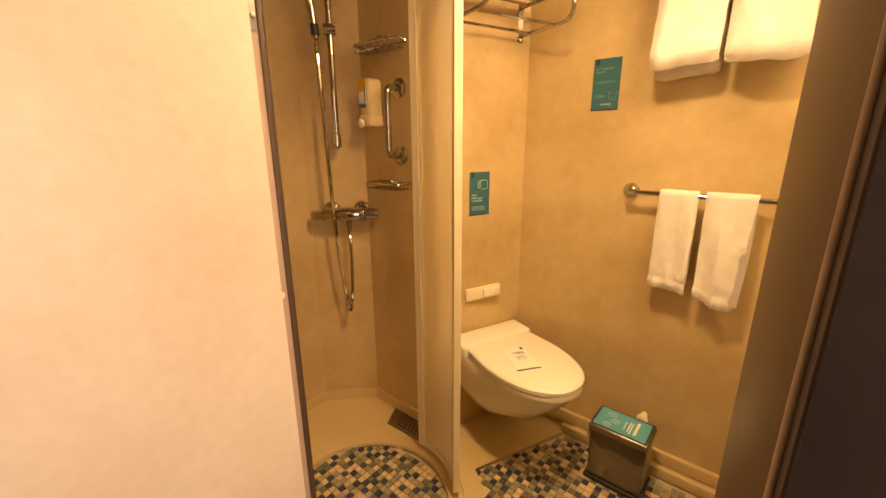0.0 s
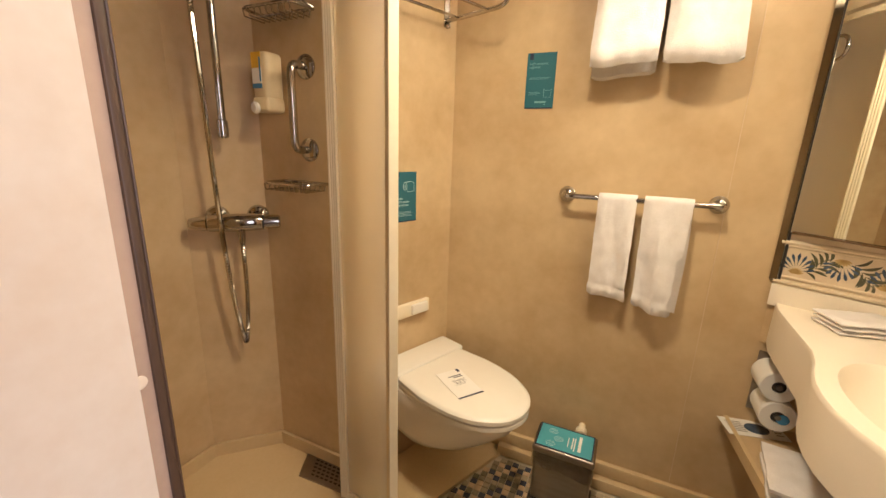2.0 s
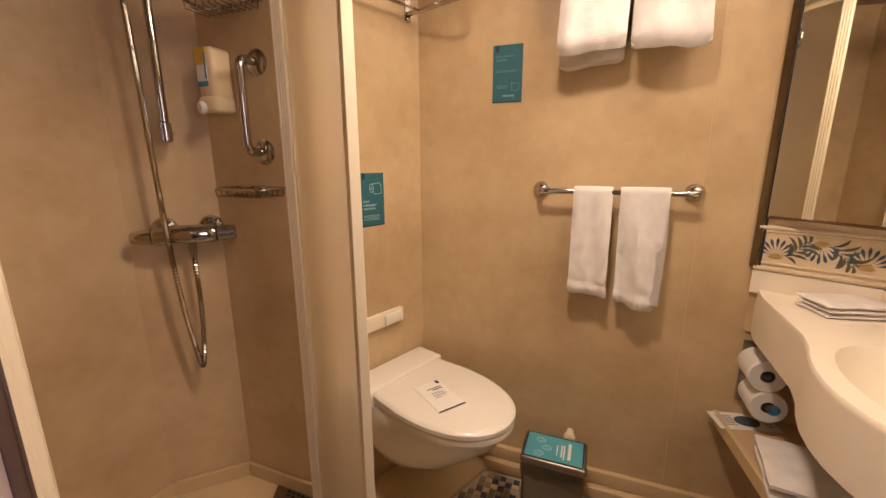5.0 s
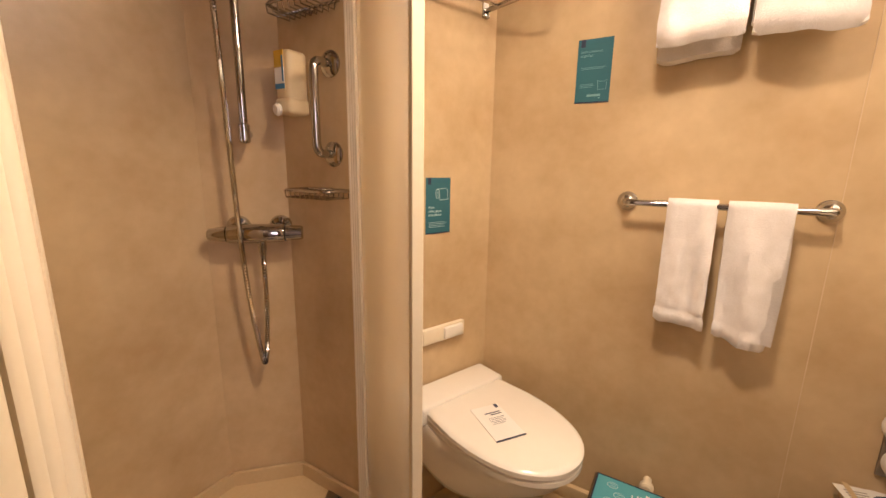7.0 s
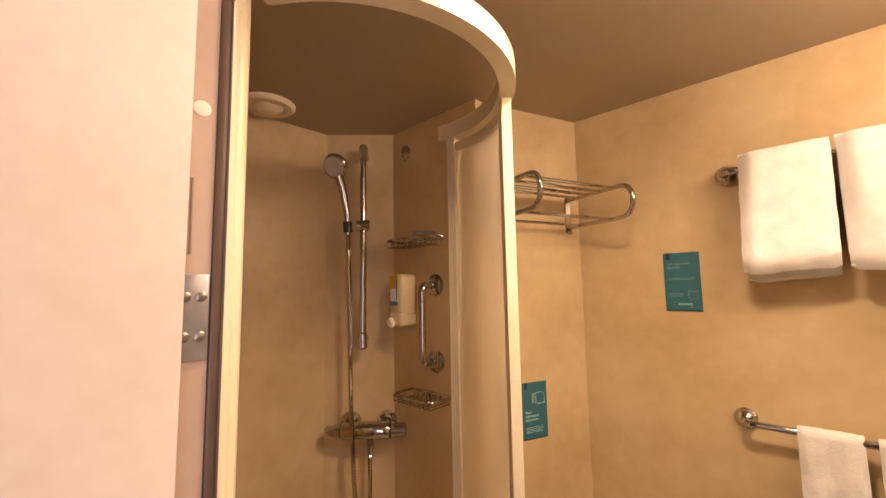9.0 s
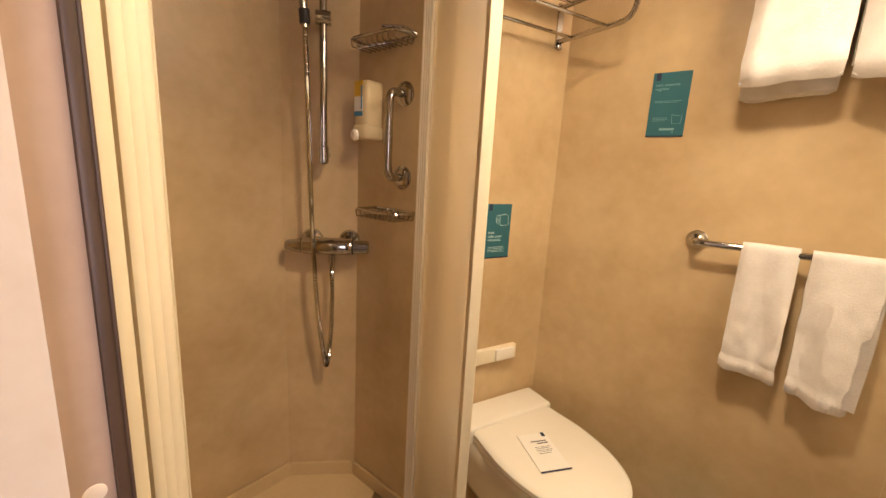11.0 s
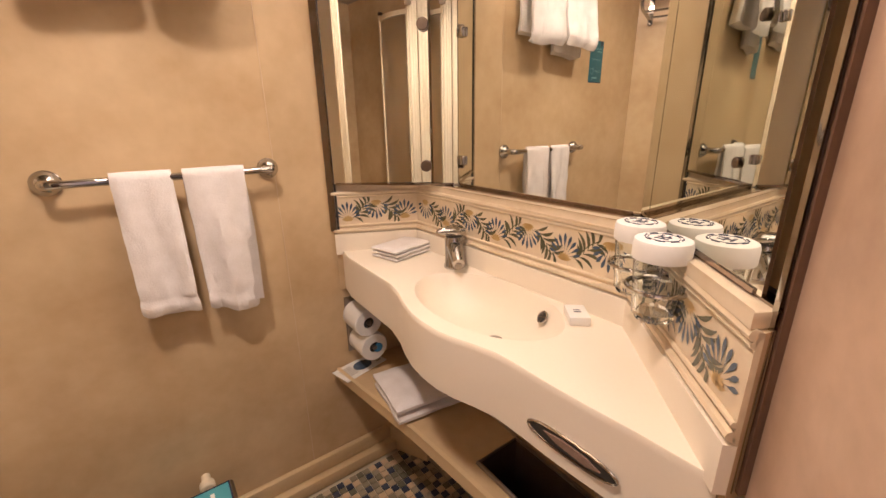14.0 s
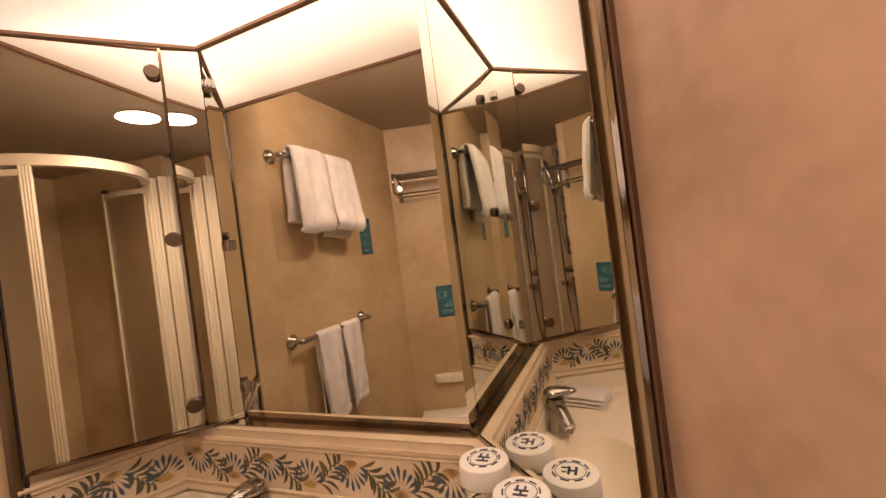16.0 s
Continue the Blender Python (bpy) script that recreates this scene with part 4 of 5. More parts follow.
tube(bm, [on_corner(ms0 + L * 0.80, MO, MZ), on_corner(ms0 + L * 0.815, MO, MZ)], 0.0275, 20)
part("scale_ring", bm, M_DARK, mixer, "dark ring")
for f in (0.28, 0.74):
    bm = lathe(new_bm(), [(0.038, 0.0), (0.038, 0.006), (0.033, 0.016), (0.020, 0.022), (0.018, 0.05)], on_corner(ms0 + L * f, 0.001, MZ + 0.014), CO3, 24)
    part("wall_union", bm, M_CHROME, mixer)
bm = new_bm()
tube(bm, [on_corner(ms0 + L * 0.55, MO, MZ - 0.02), on_corner(ms0 + L * 0.55, MO, MZ - 0.045), on_corner(ms0 + L * 0.55, MO, MZ - 0.075)], 0.01, 14, radii=[0.011, 0.0125, 0.009])
part("hose_nut", bm, M_CHROME, mixer)

# hose from the handset down and up to the mixer
hs = rs - 0.05
ctrl = [on_corner(hs, 0.086, 1.665), on_corner(hs + 0.006, 0.088, 1.45), on_corner(hs + 0.012, 0.09, 1.2), on_corner(hs + 0.02, 0.092, 0.95), on_corner(hs + 0.032, 0.088, 0.75), on_corner(hs + 0.046, 0.08, 0.61)]
low_pt = on_corner(hs + 0.058, 0.076, 0.535)
nut = on_corner(ms0 + L * 0.55, MO, MZ - 0.07)
ctrl += [low_pt, on_corner(hs + 0.067, 0.072, 0.58), on_corner((hs + 0.076), 0.066, 0.72), nut]
def smooth_line(ps, per=14):
    out = []
    ps = [Vector(p) for p in ps]
    for i in range(len(ps) - 1):
        a, b, c, d = ps[max(i - 1, 0)], ps[i], ps[i + 1], ps[min(i + 2, len(ps) - 1)]
        for k in range(per):
            t = k / per
            out.append(0.5 * ((2 * b) + (c - a) * t + (2 * a - 5 * b + 4 * c - d) * t * t + (3 * b - a - 3 * c + d) * t ** 3))
    return out + [ps[-1]]


line = smooth_line(ctrl, 40)
bm = new_bm()
tube(bm, line, 0.008, 8, radii=[0.0078 + (0.0009 if i % 2 else -0.0009) for i in range(len(line))])
part("hose", bm, M_CHROME, hand, "ribbed metal hose")

# grab bar on the back wall
grab = thing("grab_bar", "chrome grab bar with round wall rosettes in the shower", "grab bar", (-1.072, 1.19, 1.35))
bm = new_bm()
gx = -1.072
tube(bm, [(gx, 1.188, 1.478), (gx, 1.165, 1.478)] + bend((gx, 1.15, 1.478), (gx, 1.125, 1.478), (gx, 1.125, 1.45)) + bend((gx, 1.125, 1.255), (gx, 1.125, 1.226), (gx, 1.15, 1.226)) + [(gx, 1.165, 1.226), (gx, 1.188, 1.226)], 0.0125, 16)
part("bar", bm, M_CHROME, grab)
for z in (1.478, 1.226):
    part("rosette", lathe(new_bm(), [(0.037, 0), (0.037, 0.005), (0.030, 0.012), (0.016, 0.016)], (gx, 1.1895, z), (0, -1, 0), 28), M_CHROME, grab)

# soap dispenser
M_YELLOW = mottled("yellow_print", (0.72, 0.44, 0.03), (0.8, 0.52, 0.05), 0.4, big=9, small=90, bump=0.0)
M_BLUE = mottled("blue_print", (0.05, 0.22, 0.42), (0.08, 0.28, 0.5), 0.4, big=9, small=90, bump=0.0)
# yellowish cream plastic with the shower's shade put into its colour
M_IVORY = mottled("shaded_cream_plastic", (0.72, 0.58, 0.33), (0.80, 0.67, 0.42), 0.35, big=9, small=90, bump=0.0)
disp = thing("soap_dispenser", "cream wall soap dispenser with yellow and blue label", "soap dispenser", (-1.19, 1.19, 1.34))
bm = new_bm()
box(bm, -1.232, -1.166, 1.118, 1.189, 1.375, 1.518, 0.014, 3)
part("bottle", bm, M_IVORY, disp)
bm = new_bm()
box(bm, -1.234, -1.163, 1.114, 1.1885, 1.338, 1.386, 0.012, 3)
part("bracket", bm, M_IVORY, disp)
part("push_button", lathe(new_bm(), [(0.017, 0), (0.019, 0.008), (0.014, 0.014)], (-1.21, 1.114, 1.352), (-0.2, -1, -0.1), 20), M_WHITE, disp)
for nm, z0, z1, mt in (("label_top", 1.47, 1.515, M_YELLOW), ("label_middle", 1.425, 1.468, M_PAPER), ("label_stripe", 1.41, 1.424, M_BLUE)):
    bm = new_bm()
    box(bm, -1.2260, -1.186, 1.1165, 1.1185, z0, z1)
    part(nm, bm, mt, disp, smooth=False)
bm = new_bm()
box(bm, -1.193, -1.187, 1.1155, 1.1178, 1.43, 1.50)
part("label_edge", bm, M_BLUE, disp, smooth=False)

# wall cap high in the shower
cap = thing("blanking_cover", "round chrome cover on the shower wall", "cover", (-1.225, 1.19, 1.975))
part("disc", lathe(new_bm(), [(0.03, 0), (0.03, 0.005), (0.022, 0.012), (0.008, 0.014)], (-1.225, 1.1895, 1.975), (0, -1, 0), 24), M_CHROME, cap)


def soap_basket(label, x0, x1, z, depth, hoop):
    b = thing("soap_basket", label, "soap basket", ((x0 + x1) / 2, 1.19, z), group="wire soap baskets")
    y0, y1 = 1.189 - depth, 1.186
    bm = new_bm()
    tube(bm, [(x0, y1, z), (x0 + 0.004, y0 + 0.03, z)] + bend((x0 + 0.006, y0 + 0.02, z), (x0 + 0.01, y0, z), (x0 + 0.03, y0, z)) + bend((x1 - 0.03, y0, z), (x1 - 0.01, y0, z), (x1 - 0.006, y0 + 0.02, z)) + [(x1, y1, z), (x0, y1, z)], 0.0048, 8)
    part("rim", bm, M_CHROME, b)
    n = 9
    for i in range(n):
        x = x0 + 0.012 + (x1 - x0 - 0.024) * i / (n - 1)
        bm = new_bm()
        tube(bm, [(x, y0, z), (x, y0 + 0.004, z - 0.022), (x, y1 - 0.004, z - 0.022), (x, y1, z)], 0.0022, 6)
        part("wire", bm, M_CHROME, b)
    bm = new_bm()
    box(bm, (x0 + x1) / 2 - 0.012, (x0 + x1) / 2 + 0.012, y1 - 0.004, 1.1895, z - 0.016, z + 0.006, 0.002)
    part("wall_clip", bm, M_CHROME, b)
    if hoop:
        bm = new_bm()
        tube(bm, [(x1 - 0.07, y0 + 0.01, z), (x1 - 0.07, y0 + 0.01, z + 0.018), (x1 - 0.02, y0 + 0.05, z + 0.018), (x1, y1, z + 0.004)], 0.0050, 8)
        part("hoop", bm, M_CHROME, b)
    return b


soap_basket("chrome wire corner soap basket high on the shower wall", -1.24, -1.03, 1.635, 0.085, True)
soap_basket("chrome wire soap basket on the shower wall above the mixer", -1.19, -1.0, 1.12, 0.10, False)

# floor drain
drain = thing("floor_drain", "steel floor drain with slotted grille in the shower corner", "drain", (-1.02, 1.14, 0.022))
DP = [(-1.157, 1.186), (-0.93, 1.186), (-0.873, 1.09), (-1.103, 1.076)]
bm = new_bm()
prism(bm, DP[::-1], 0.012, 0.0255, 0.001)
part("plate", bm, M_STEEL, drain)
for r in range(5):
    for k in range(7):
        u, v = 0.25 + 0.09 * k, 0.2 + 0.15 * r
        p = (Vector(DP[0]) * (1 - u) + Vector(DP[1]) * u) * (1 - v) + (Vector(DP[3]) * (1 - u) + Vector(DP[2]) * u) * v
        bm = new_bm()
        box(bm, p.x - 0.0065, p.x + 0.0065, p.y - 0.0035, p.y + 0.0035, 0.0245, 0.0262)
        part("slot", bm, M_DARK, drain, smooth=False)

# ceiling vent in the shower
vent = thing("ceiling_vent", "round cream ceiling vent valve over the shower", "vent", (-1.37, 0.735, CEIL))
part("flange", lathe(new_bm(), [(0.085, 0), (0.085, 0.006), (0.075, 0.014), (0.058, 0.014), (0.055, 0.004)], (-1.375, 0.735, CEIL - 0.0002), (0, 0, -1), 32), M_CREAM, vent)
part("disc", lathe(new_bm(), [(0.045, 0), (0.045, 0.010), (0.03, 0.02), (0.01, 0.024)], (-1.375, 0.735, CEIL - 0.004), (0, 0, -1), 32), M_CREAM, vent)


# ---- mirror trims, knobs and clips ----
M_KNOB = mottled("bronze_knob", (0.17, 0.125, 0.09), (0.25, 0.19, 0.14), 0.3, 1.0, big=20, small=120, bump=0.03)
trim_l = thing("mirror_trim", "dark bronze and chrome edge trim beside the mirror", "trim", (0.29, 1.595, 0.9), kind="structure")
bm = new_bm()
slab(bm, (0.302, 1.598), (0.317, 1.588), 0.90, 2.045, -0.006)
part("chrome_strip", bm, M_CHROME, trim_l)
bm = new_bm()
slab(bm, (0.318, 1.5875), (0.3235, 1.5845), 0.90, 1.888, -0.004)
part("dark_strip", bm, M_DARK, trim_l)
trim_r = thing("mirror_trim", "bronze edge trim at the end of the mirror", "trim", (0.24, 0.50, 0.85), kind="structure")
bm = new_bm()
prism(bm, [(0.3115, 0.5035), (0.3160, 0.5080), (0.3275, 0.5120), (0.3205, 0.4985)], 0.825, 2.05, 0.001)
part("bronze_strip", bm, M_BROWN, trim_r)
bm = new_bm()
prism(bm, [(0.3085, 0.5085), (0.3120, 0.5135), (0.3200, 0.5140), (0.3160, 0.5083)], 0.825, 1.886, 0.001)
part("chrome_strip", bm, M_CHROME, trim_r)

LM_DIR = (Vector(LEFT_B) - Vector(LEFT_A)).normalized()
LM_OUT = Vector((LM_DIR.y, -LM_DIR.x))
for z in (1.83, 1.463, 1.098):
    p = Vector(along(LEFT_A, LEFT_B, 0.955)) + LM_OUT * 0.0045
    part("knob", lathe(new_bm(), [(0.0145, 0.0), (0.016, 0.003), (0.016, 0.010), (0.0135, 0.0125)], (p.x, p.y, z), (LM_OUT.x, LM_OUT.y, 0), 24), M_KNOB, bpy.data.objects["mirror_left"], "round dark bronze knob")
for z in (1.80, 1.437, 1.115):
    bm = new_bm()
    box(bm, 0.581, 0.5915, 1.298, 1.322, z - 0.012, z + 0.012, 0.002)
    part("hinge_clip", bm, M_CHROME, bpy.data.objects["mirror_centre"], "small chrome hinge clip")
M_EDGE = material("mirror_glass_edge", (0.012, 0.022, 0.017), 0.2)
bm = new_bm()
box(bm, 0.5915, 0.5942, 1.3285, 1.3322, 1.05, 1.885)
structure("mirror_edge_glass", bm, M_EDGE, "green-edged glass strip between the mirrors", "mirror", False)
M_BEVEL = mottled("polished_bronze", (0.30, 0.235, 0.19), (0.38, 0.31, 0.26), 0.10, 1.0, big=8, small=80, bump=0.0)
lip = [inward(TILE_A, TILE_B, -0.006), inward(TILE_B, TILE_C, -0.006), inward(TILE_C, TILE_D, -0.008)]
bm = new_bm()
prism(bm, [(0.62, 1.596), (0.335, 1.596), lip[0][0], lip[0][1], lip[1][1], lip[2][1], (0.332, 0.507), (0.62, 0.77)], 1.0402, 1.0432)
part("polished_ledge_strip", bm, M_BEVEL, border, "dark polished strip at the foot of the mirrors", False)
for p_, q_ in ((LEFT_A, STRIP_B), (MIR_B, MIR_C), (MIR_C, MIR_D)):
    p_, q_ = inward(p_, q_, 0.010)
    part("mirror_bottom_trim", slab(new_bm(), along(p_, q_, 0.02), along(p_, q_, 0.965), 1.0435, 1.049, 0.006), M_BEVEL, border, smooth=False)

# shells on the canopy's end plates
M_SHELL = mottled("shell_cream", (0.87, 0.80, 0.68), (0.92, 0.86, 0.75), 0.5, big=9, small=90, bump=0.02)


def shell_roundel(a, b, f, zc, r):
    """A fan of ribs on a round disc on the plate from a to b."""
    d = (Vector(b) - Vector(a)).normalized()
    n = Vector((d.y, -d.x))
    c = Vector(along(a, b, f))
    ob = part("shell_disc", lathe(new_bm(), [(r, 0), (r, 0.003), (r * 0.96, 0.004)], (c.x + n.x * 0.0005, c.y + n.y * 0.0005, zc), (n.x, n.y, 0), 32), M_SHELL, canopy, "cream shell roundel")
    for i in range(9):
        a0 = radians(8 + 164 * i / 8)
        bm = new_bm()
        w = 0.085
        pts = []
        for s, (rr, da) in enumerate(((0.3, -w * 0.4), (0.86, -w * 0.75), (0.96, 0), (0.86, w * 0.75), (0.3, w * 0.4))):
            u, v = r * rr * math.cos(a0 + da), r * (rr * math.sin(a0 + da) * 1.2 - 0.45)
            pts.append((u, v))
        lo = [bm.verts.new((c.x + d.x * u + n.x * 0.0046, c.y + d.y * u + n.y * 0.0046, zc + v)) for u, v in pts]
        hi = [bm.verts.new((c.x + d.x * u * 0.97 + n.x * 0.0066, c.y + d.y * u * 0.97 + n.y * 0.0066, zc + v * 0.97)) for u, v in pts]
        bm.faces.new(lo[::-1])
        bm.faces.new(hi)
        for k in range(5):
            bm.faces.new((lo[k], lo[(k + 1) % 5], hi[(k + 1) % 5], hi[k]))
        part("rib", bm, M_COPPER, ob)


shell_roundel((0.30, 1.597), (FACE_X(PLATE_N), PLATE_N), 0.5, 1.982, 0.064)
shell_roundel((FACE_X(PLATE_S), PLATE_S), (0.246, 0.447), 0.5, 1.982, 0.064)

# ---- painted tile border: mouldings, shells and leaves ----
M_LEAF = mottled("leaf_glaze", (0.06, 0.062, 0.034), (0.15, 0.14, 0.075), 0.25, big=30, small=200, bump=0.0)
M_NAVYGLAZE = mottled("blue_glaze", (0.04, 0.065, 0.11), (0.10, 0.14, 0.19), 0.25, big=30, small=200, bump=0.0)
M_OCHRE = mottled("ochre_glaze", (0.45, 0.28, 0.08), (0.58, 0.40, 0.15), 0.3, big=40, small=200, bump=0.0)


def petal(bm, place, u, v, ang, length, width, curl=0.0, h=0.0007, tip=0.55):
    """A curved leaf laid on the band, widest at the given share of its length."""
    n, left, right = 7, [], []
    for i in range(n + 1):
        t = i / n
        a = ang + curl * t
        x = u + length * t * math.cos(ang + curl * t * 0.5)
        y = v + length * t * math.sin(ang + curl * t * 0.5)
        w = width * 0.5 * max(0.08, math.sin(math.pi * t ** (math.log(0.5) / math.log(tip)) * 0.96 + 0.06))
        left.append((x - w * math.sin(a), max(-0.043, min(0.043, y + w * math.cos(a)))))
        right.append((x + w * math.sin(a), max(-0.043, min(0.043, y - w * math.cos(a)))))
    vs = [bm.verts.new(place(x, y, h)) for x, y in left + right[::-1]]
    bm.faces.new(vs)


def decorate(a, b, count, start_up, seed):
    """Painted shells, up and down by turns, with curling leaf sprays between."""
    d = (Vector(b) - Vector(a)).normalized()
    nrm = Vector((d.y, -d.x))
    length = (Vector(b) - Vector(a)).length
    step = length / count
    rng = random.Random(seed)
    Z = 0.960

    def place(u, v, h):
        p = Vector(a) + d * min(length - 0.002, max(0.002, u)) + nrm * (0.006 + h)
        return (p.x, p.y, Z + v)

    for i in range(count):
        up = (i % 2 == 0) == start_up
        s = 1 if up else -1
        u0 = step * (i + 0.5)
        shell = new_bm()
        for k in range(9):
            f = (k - 4) / 4
            an = s * (math.pi / 2 - f * 1.28)
            petal(shell, place, u0 + 0.015 * math.cos(an), -s * 0.024 + 0.018 * math.sin(an), an, 0.036 - 0.011 * abs(f), 0.0072, h=0.0010, tip=0.72)
        part("shell_motif", shell, M_NAVYGLAZE, border, "blue painted shell", False)
        base_ = new_bm()
        for k in range(8):
            an = s * (math.pi / 2 - (k - 3.5) / 3.5 * 1.2)
            petal(base_, place, u0, -s * 0.031, an, 0.019, 0.0058, h=0.0008, tip=0.5)
        part("shell_base", base_, M_OCHRE, border, "ochre painted shell base", False)
        spray = new_bm()
        for k in range(6):
            t = 0.14 + k / 7.4
            uu = u0 + step * (0.16 + 0.68 * t)
            vv = -s * 0.024 * math.cos(math.pi * t)
            slope = math.atan2(s * 0.024 * math.pi * math.sin(math.pi * t), step * 0.68)
            for sd_, ln in ((1, 0.035), (-1, 0.033)):
                petal(spray, place, uu, vv, slope + sd_ * (0.35 + 0.2 * rng.random()), ln * (0.75 + 0.45 * math.sin(math.pi * t)) * (0.85 + 0.3 * rng.random()), 0.0066 + 0.0016 * rng.random(), curl=sd_ * (0.8 + 0.6 * rng.random()), h=0.0006 + 0.00003 * k)
            petal(spray, place, uu - 0.008, vv, slope, 0.02, 0.0026, h=0.00075)
        if u0 + step * 0.6 < length:
            part("leaf_motif", spray, M_LEAF, border, "dark green painted leaves", False)
    for k in range(1, max(2, round(length / 0.15))):
        u = length * k / max(2, round(length / 0.15))
        bm = new_bm()
        vs = [bm.verts.new(place(u + du, v, 0.0006)) for du, v in ((-0.0006, -0.07), (0.0006, -0.07), (0.0006, 0.058), (-0.0006, 0.058))]
        bm.faces.new(vs)
        part("tile_joint", bm, M_GROUT, border, smooth=False)
    for z, r in ((0.9, 0.007), (0.915, 0.004), (1.006, 0.004), (1.016, 0.007)):
        bm = new_bm()
        p0, p1 = Vector(a) + nrm * 0.007, Vector(b) + nrm * 0.007
        tube(bm, [(p0.x, p0.y, z), (p1.x, p1.y, z)], r, 8)
        part("moulding", bm, M_TILE, border)


decorate(TILE_A, TILE_B, 3, True, 3)
decorate(TILE_B, TILE_C, 7, False, 4)
decorate(TILE_C, TILE_D, 4, False, 5)

# ---- things on the counter ----
faucet = thing("basin_tap", "chrome single-lever basin tap", "tap", (0.511, 1.246, TOPZ))
fx, fy = 0.511, 1.246
fd = Vector((-0.50, -0.866)).normalized()
ld = Vector((-0.985, 0.02)).normalized()


def tap_at(d, along_, z):
    return (fx + d.x * along_, fy + d.y * along_, TOPZ + z)


bm = new_bm()
tube(bm, [tap_at(fd, 0, 0), tap_at(fd, 0, 0.006), tap_at(fd, 0, 0.010), tap_at(fd, -0.002, 0.045), tap_at(fd, -0.003, 0.078), tap_at(fd, -0.003, 0.088)], 0.02, 24, radii=[0.029, 0.029, 0.0265, 0.0255, 0.026, 0.022])
part("body", bm, M_CHROME, faucet)
bm = new_bm()
tube(bm, [tap_at(fd, 0, 0.058), tap_at(fd, 0.025, 0.053), tap_at(fd, 0.055, 0.041), tap_at(fd, 0.074, 0.032)], 0.014, 18, radii=[0.024, 0.0215, 0.018, 0.0155])
part("spout", bm, M_CHROME, faucet)
bm = new_bm()
tube(bm, [tap_at(fd, 0.068, 0.034), tap_at(fd, 0.066, 0.020)], 0.0105, 16)
part("aerator", bm, M_STEEL, faucet)
bm = new_bm()
tube(bm, [tap_at(ld, -0.026, 0.092), tap_at(ld, -0.012, 0.100), tap_at(ld, 0.010, 0.105), tap_at(ld, 0.032, 0.109), tap_at(ld, 0.048, 0.112), tap_at(ld, 0.057, 0.112)], 0.012, 18, radii=[0.016, 0.0265, 0.0255, 0.018, 0.012, 0.006])
for v in bm.verts:
    v.co.z = TOPZ + 0.100 + (v.co.z - TOPZ - 0.100) * 0.6
part("lever", bm, M_CHROME, faucet)
bm = new_bm()
tube(bm, [tap_at(fd, -0.003, 0.086), tap_at(fd, -0.003, 0.095)], 0.0235, 20)
part("collar", bm, M_DARK, faucet)

plug = thing("basin_plug", "chrome pop-up plug in the basin", "plug", (0.437, 1.005, TOPZ - 0.1))
part("disc", lathe(new_bm(), [(0.022, 0.0), (0.022, 0.004), (0.018, 0.009), (0.006, 0.011)], (0.437, 1.005, TOPZ - 0.1015), (0, 0, 1), 28), M_CHROME, plug)
part("ring", lathe(new_bm(), [(0.031, 0.0), (0.031, 0.0025), (0.024, 0.003)], (0.437, 1.005, TOPZ - 0.1032), (0, 0, 1), 28), M_DARK, plug)
ov = thing("basin_overflow", "round chrome overflow ring in the basin side", "overflow", (0.505, 0.925, TOPZ - 0.03))
oc, oax = Vector((0.507, 0.928, TOPZ - 0.030)), Vector((-0.75, 0.30, 0.55))
part("hole", lathe(new_bm(), [(0.0125, 0), (0.0125, 0.0045)], oc, oax, 20), M_DARK, ov)
bm = new_bm()
q = Vector((0, 0, 1)).rotation_difference(oax.normalized())
tube(bm, [oc + q @ Vector((0.0135 * math.cos(i * math.pi / 12), 0.0135 * math.sin(i * math.pi / 12), 0.0035)) for i in range(25)], 0.0022, 8, False)
part("ring", bm, M_CHROME, ov)
bm = new_bm()
tube(bm, [oc + q @ Vector((-0.012, 0, 0.0048)), oc + q @ Vector((0.012, 0, 0.0048))], 0.0013, 6)
tube(bm, [oc + q @ Vector((0, -0.012, 0.0048)), oc + q @ Vector((0, 0.012, 0.0048))], 0.0013, 6)
part("cross", bm, M_CHROME, ov)

soap = thing("soap_box", "small white boxed soap with dark print", "soap", (0, 0, 0), own_frame=True)
soap.matrix_basis = pose(0.506, 0.846, TOPZ + 0.0005, 0, 0, -42)
bm = new_bm()
box(bm, -0.020, 0.020, -0.030, 0.030, 0, 0.018, 0.002)
part("box", bm, M_PAPER, soap)
bars_soap = new_bm()
box(bars_soap, -0.007, 0.007, -0.006, -0.002, 0.0178, 0.0184)
box(bars_soap, -0.007, 0.007, 0.003, 0.006, 0.0178, 0.0184)
part("print", bars_soap, M_NAVY, soap, smooth=False)


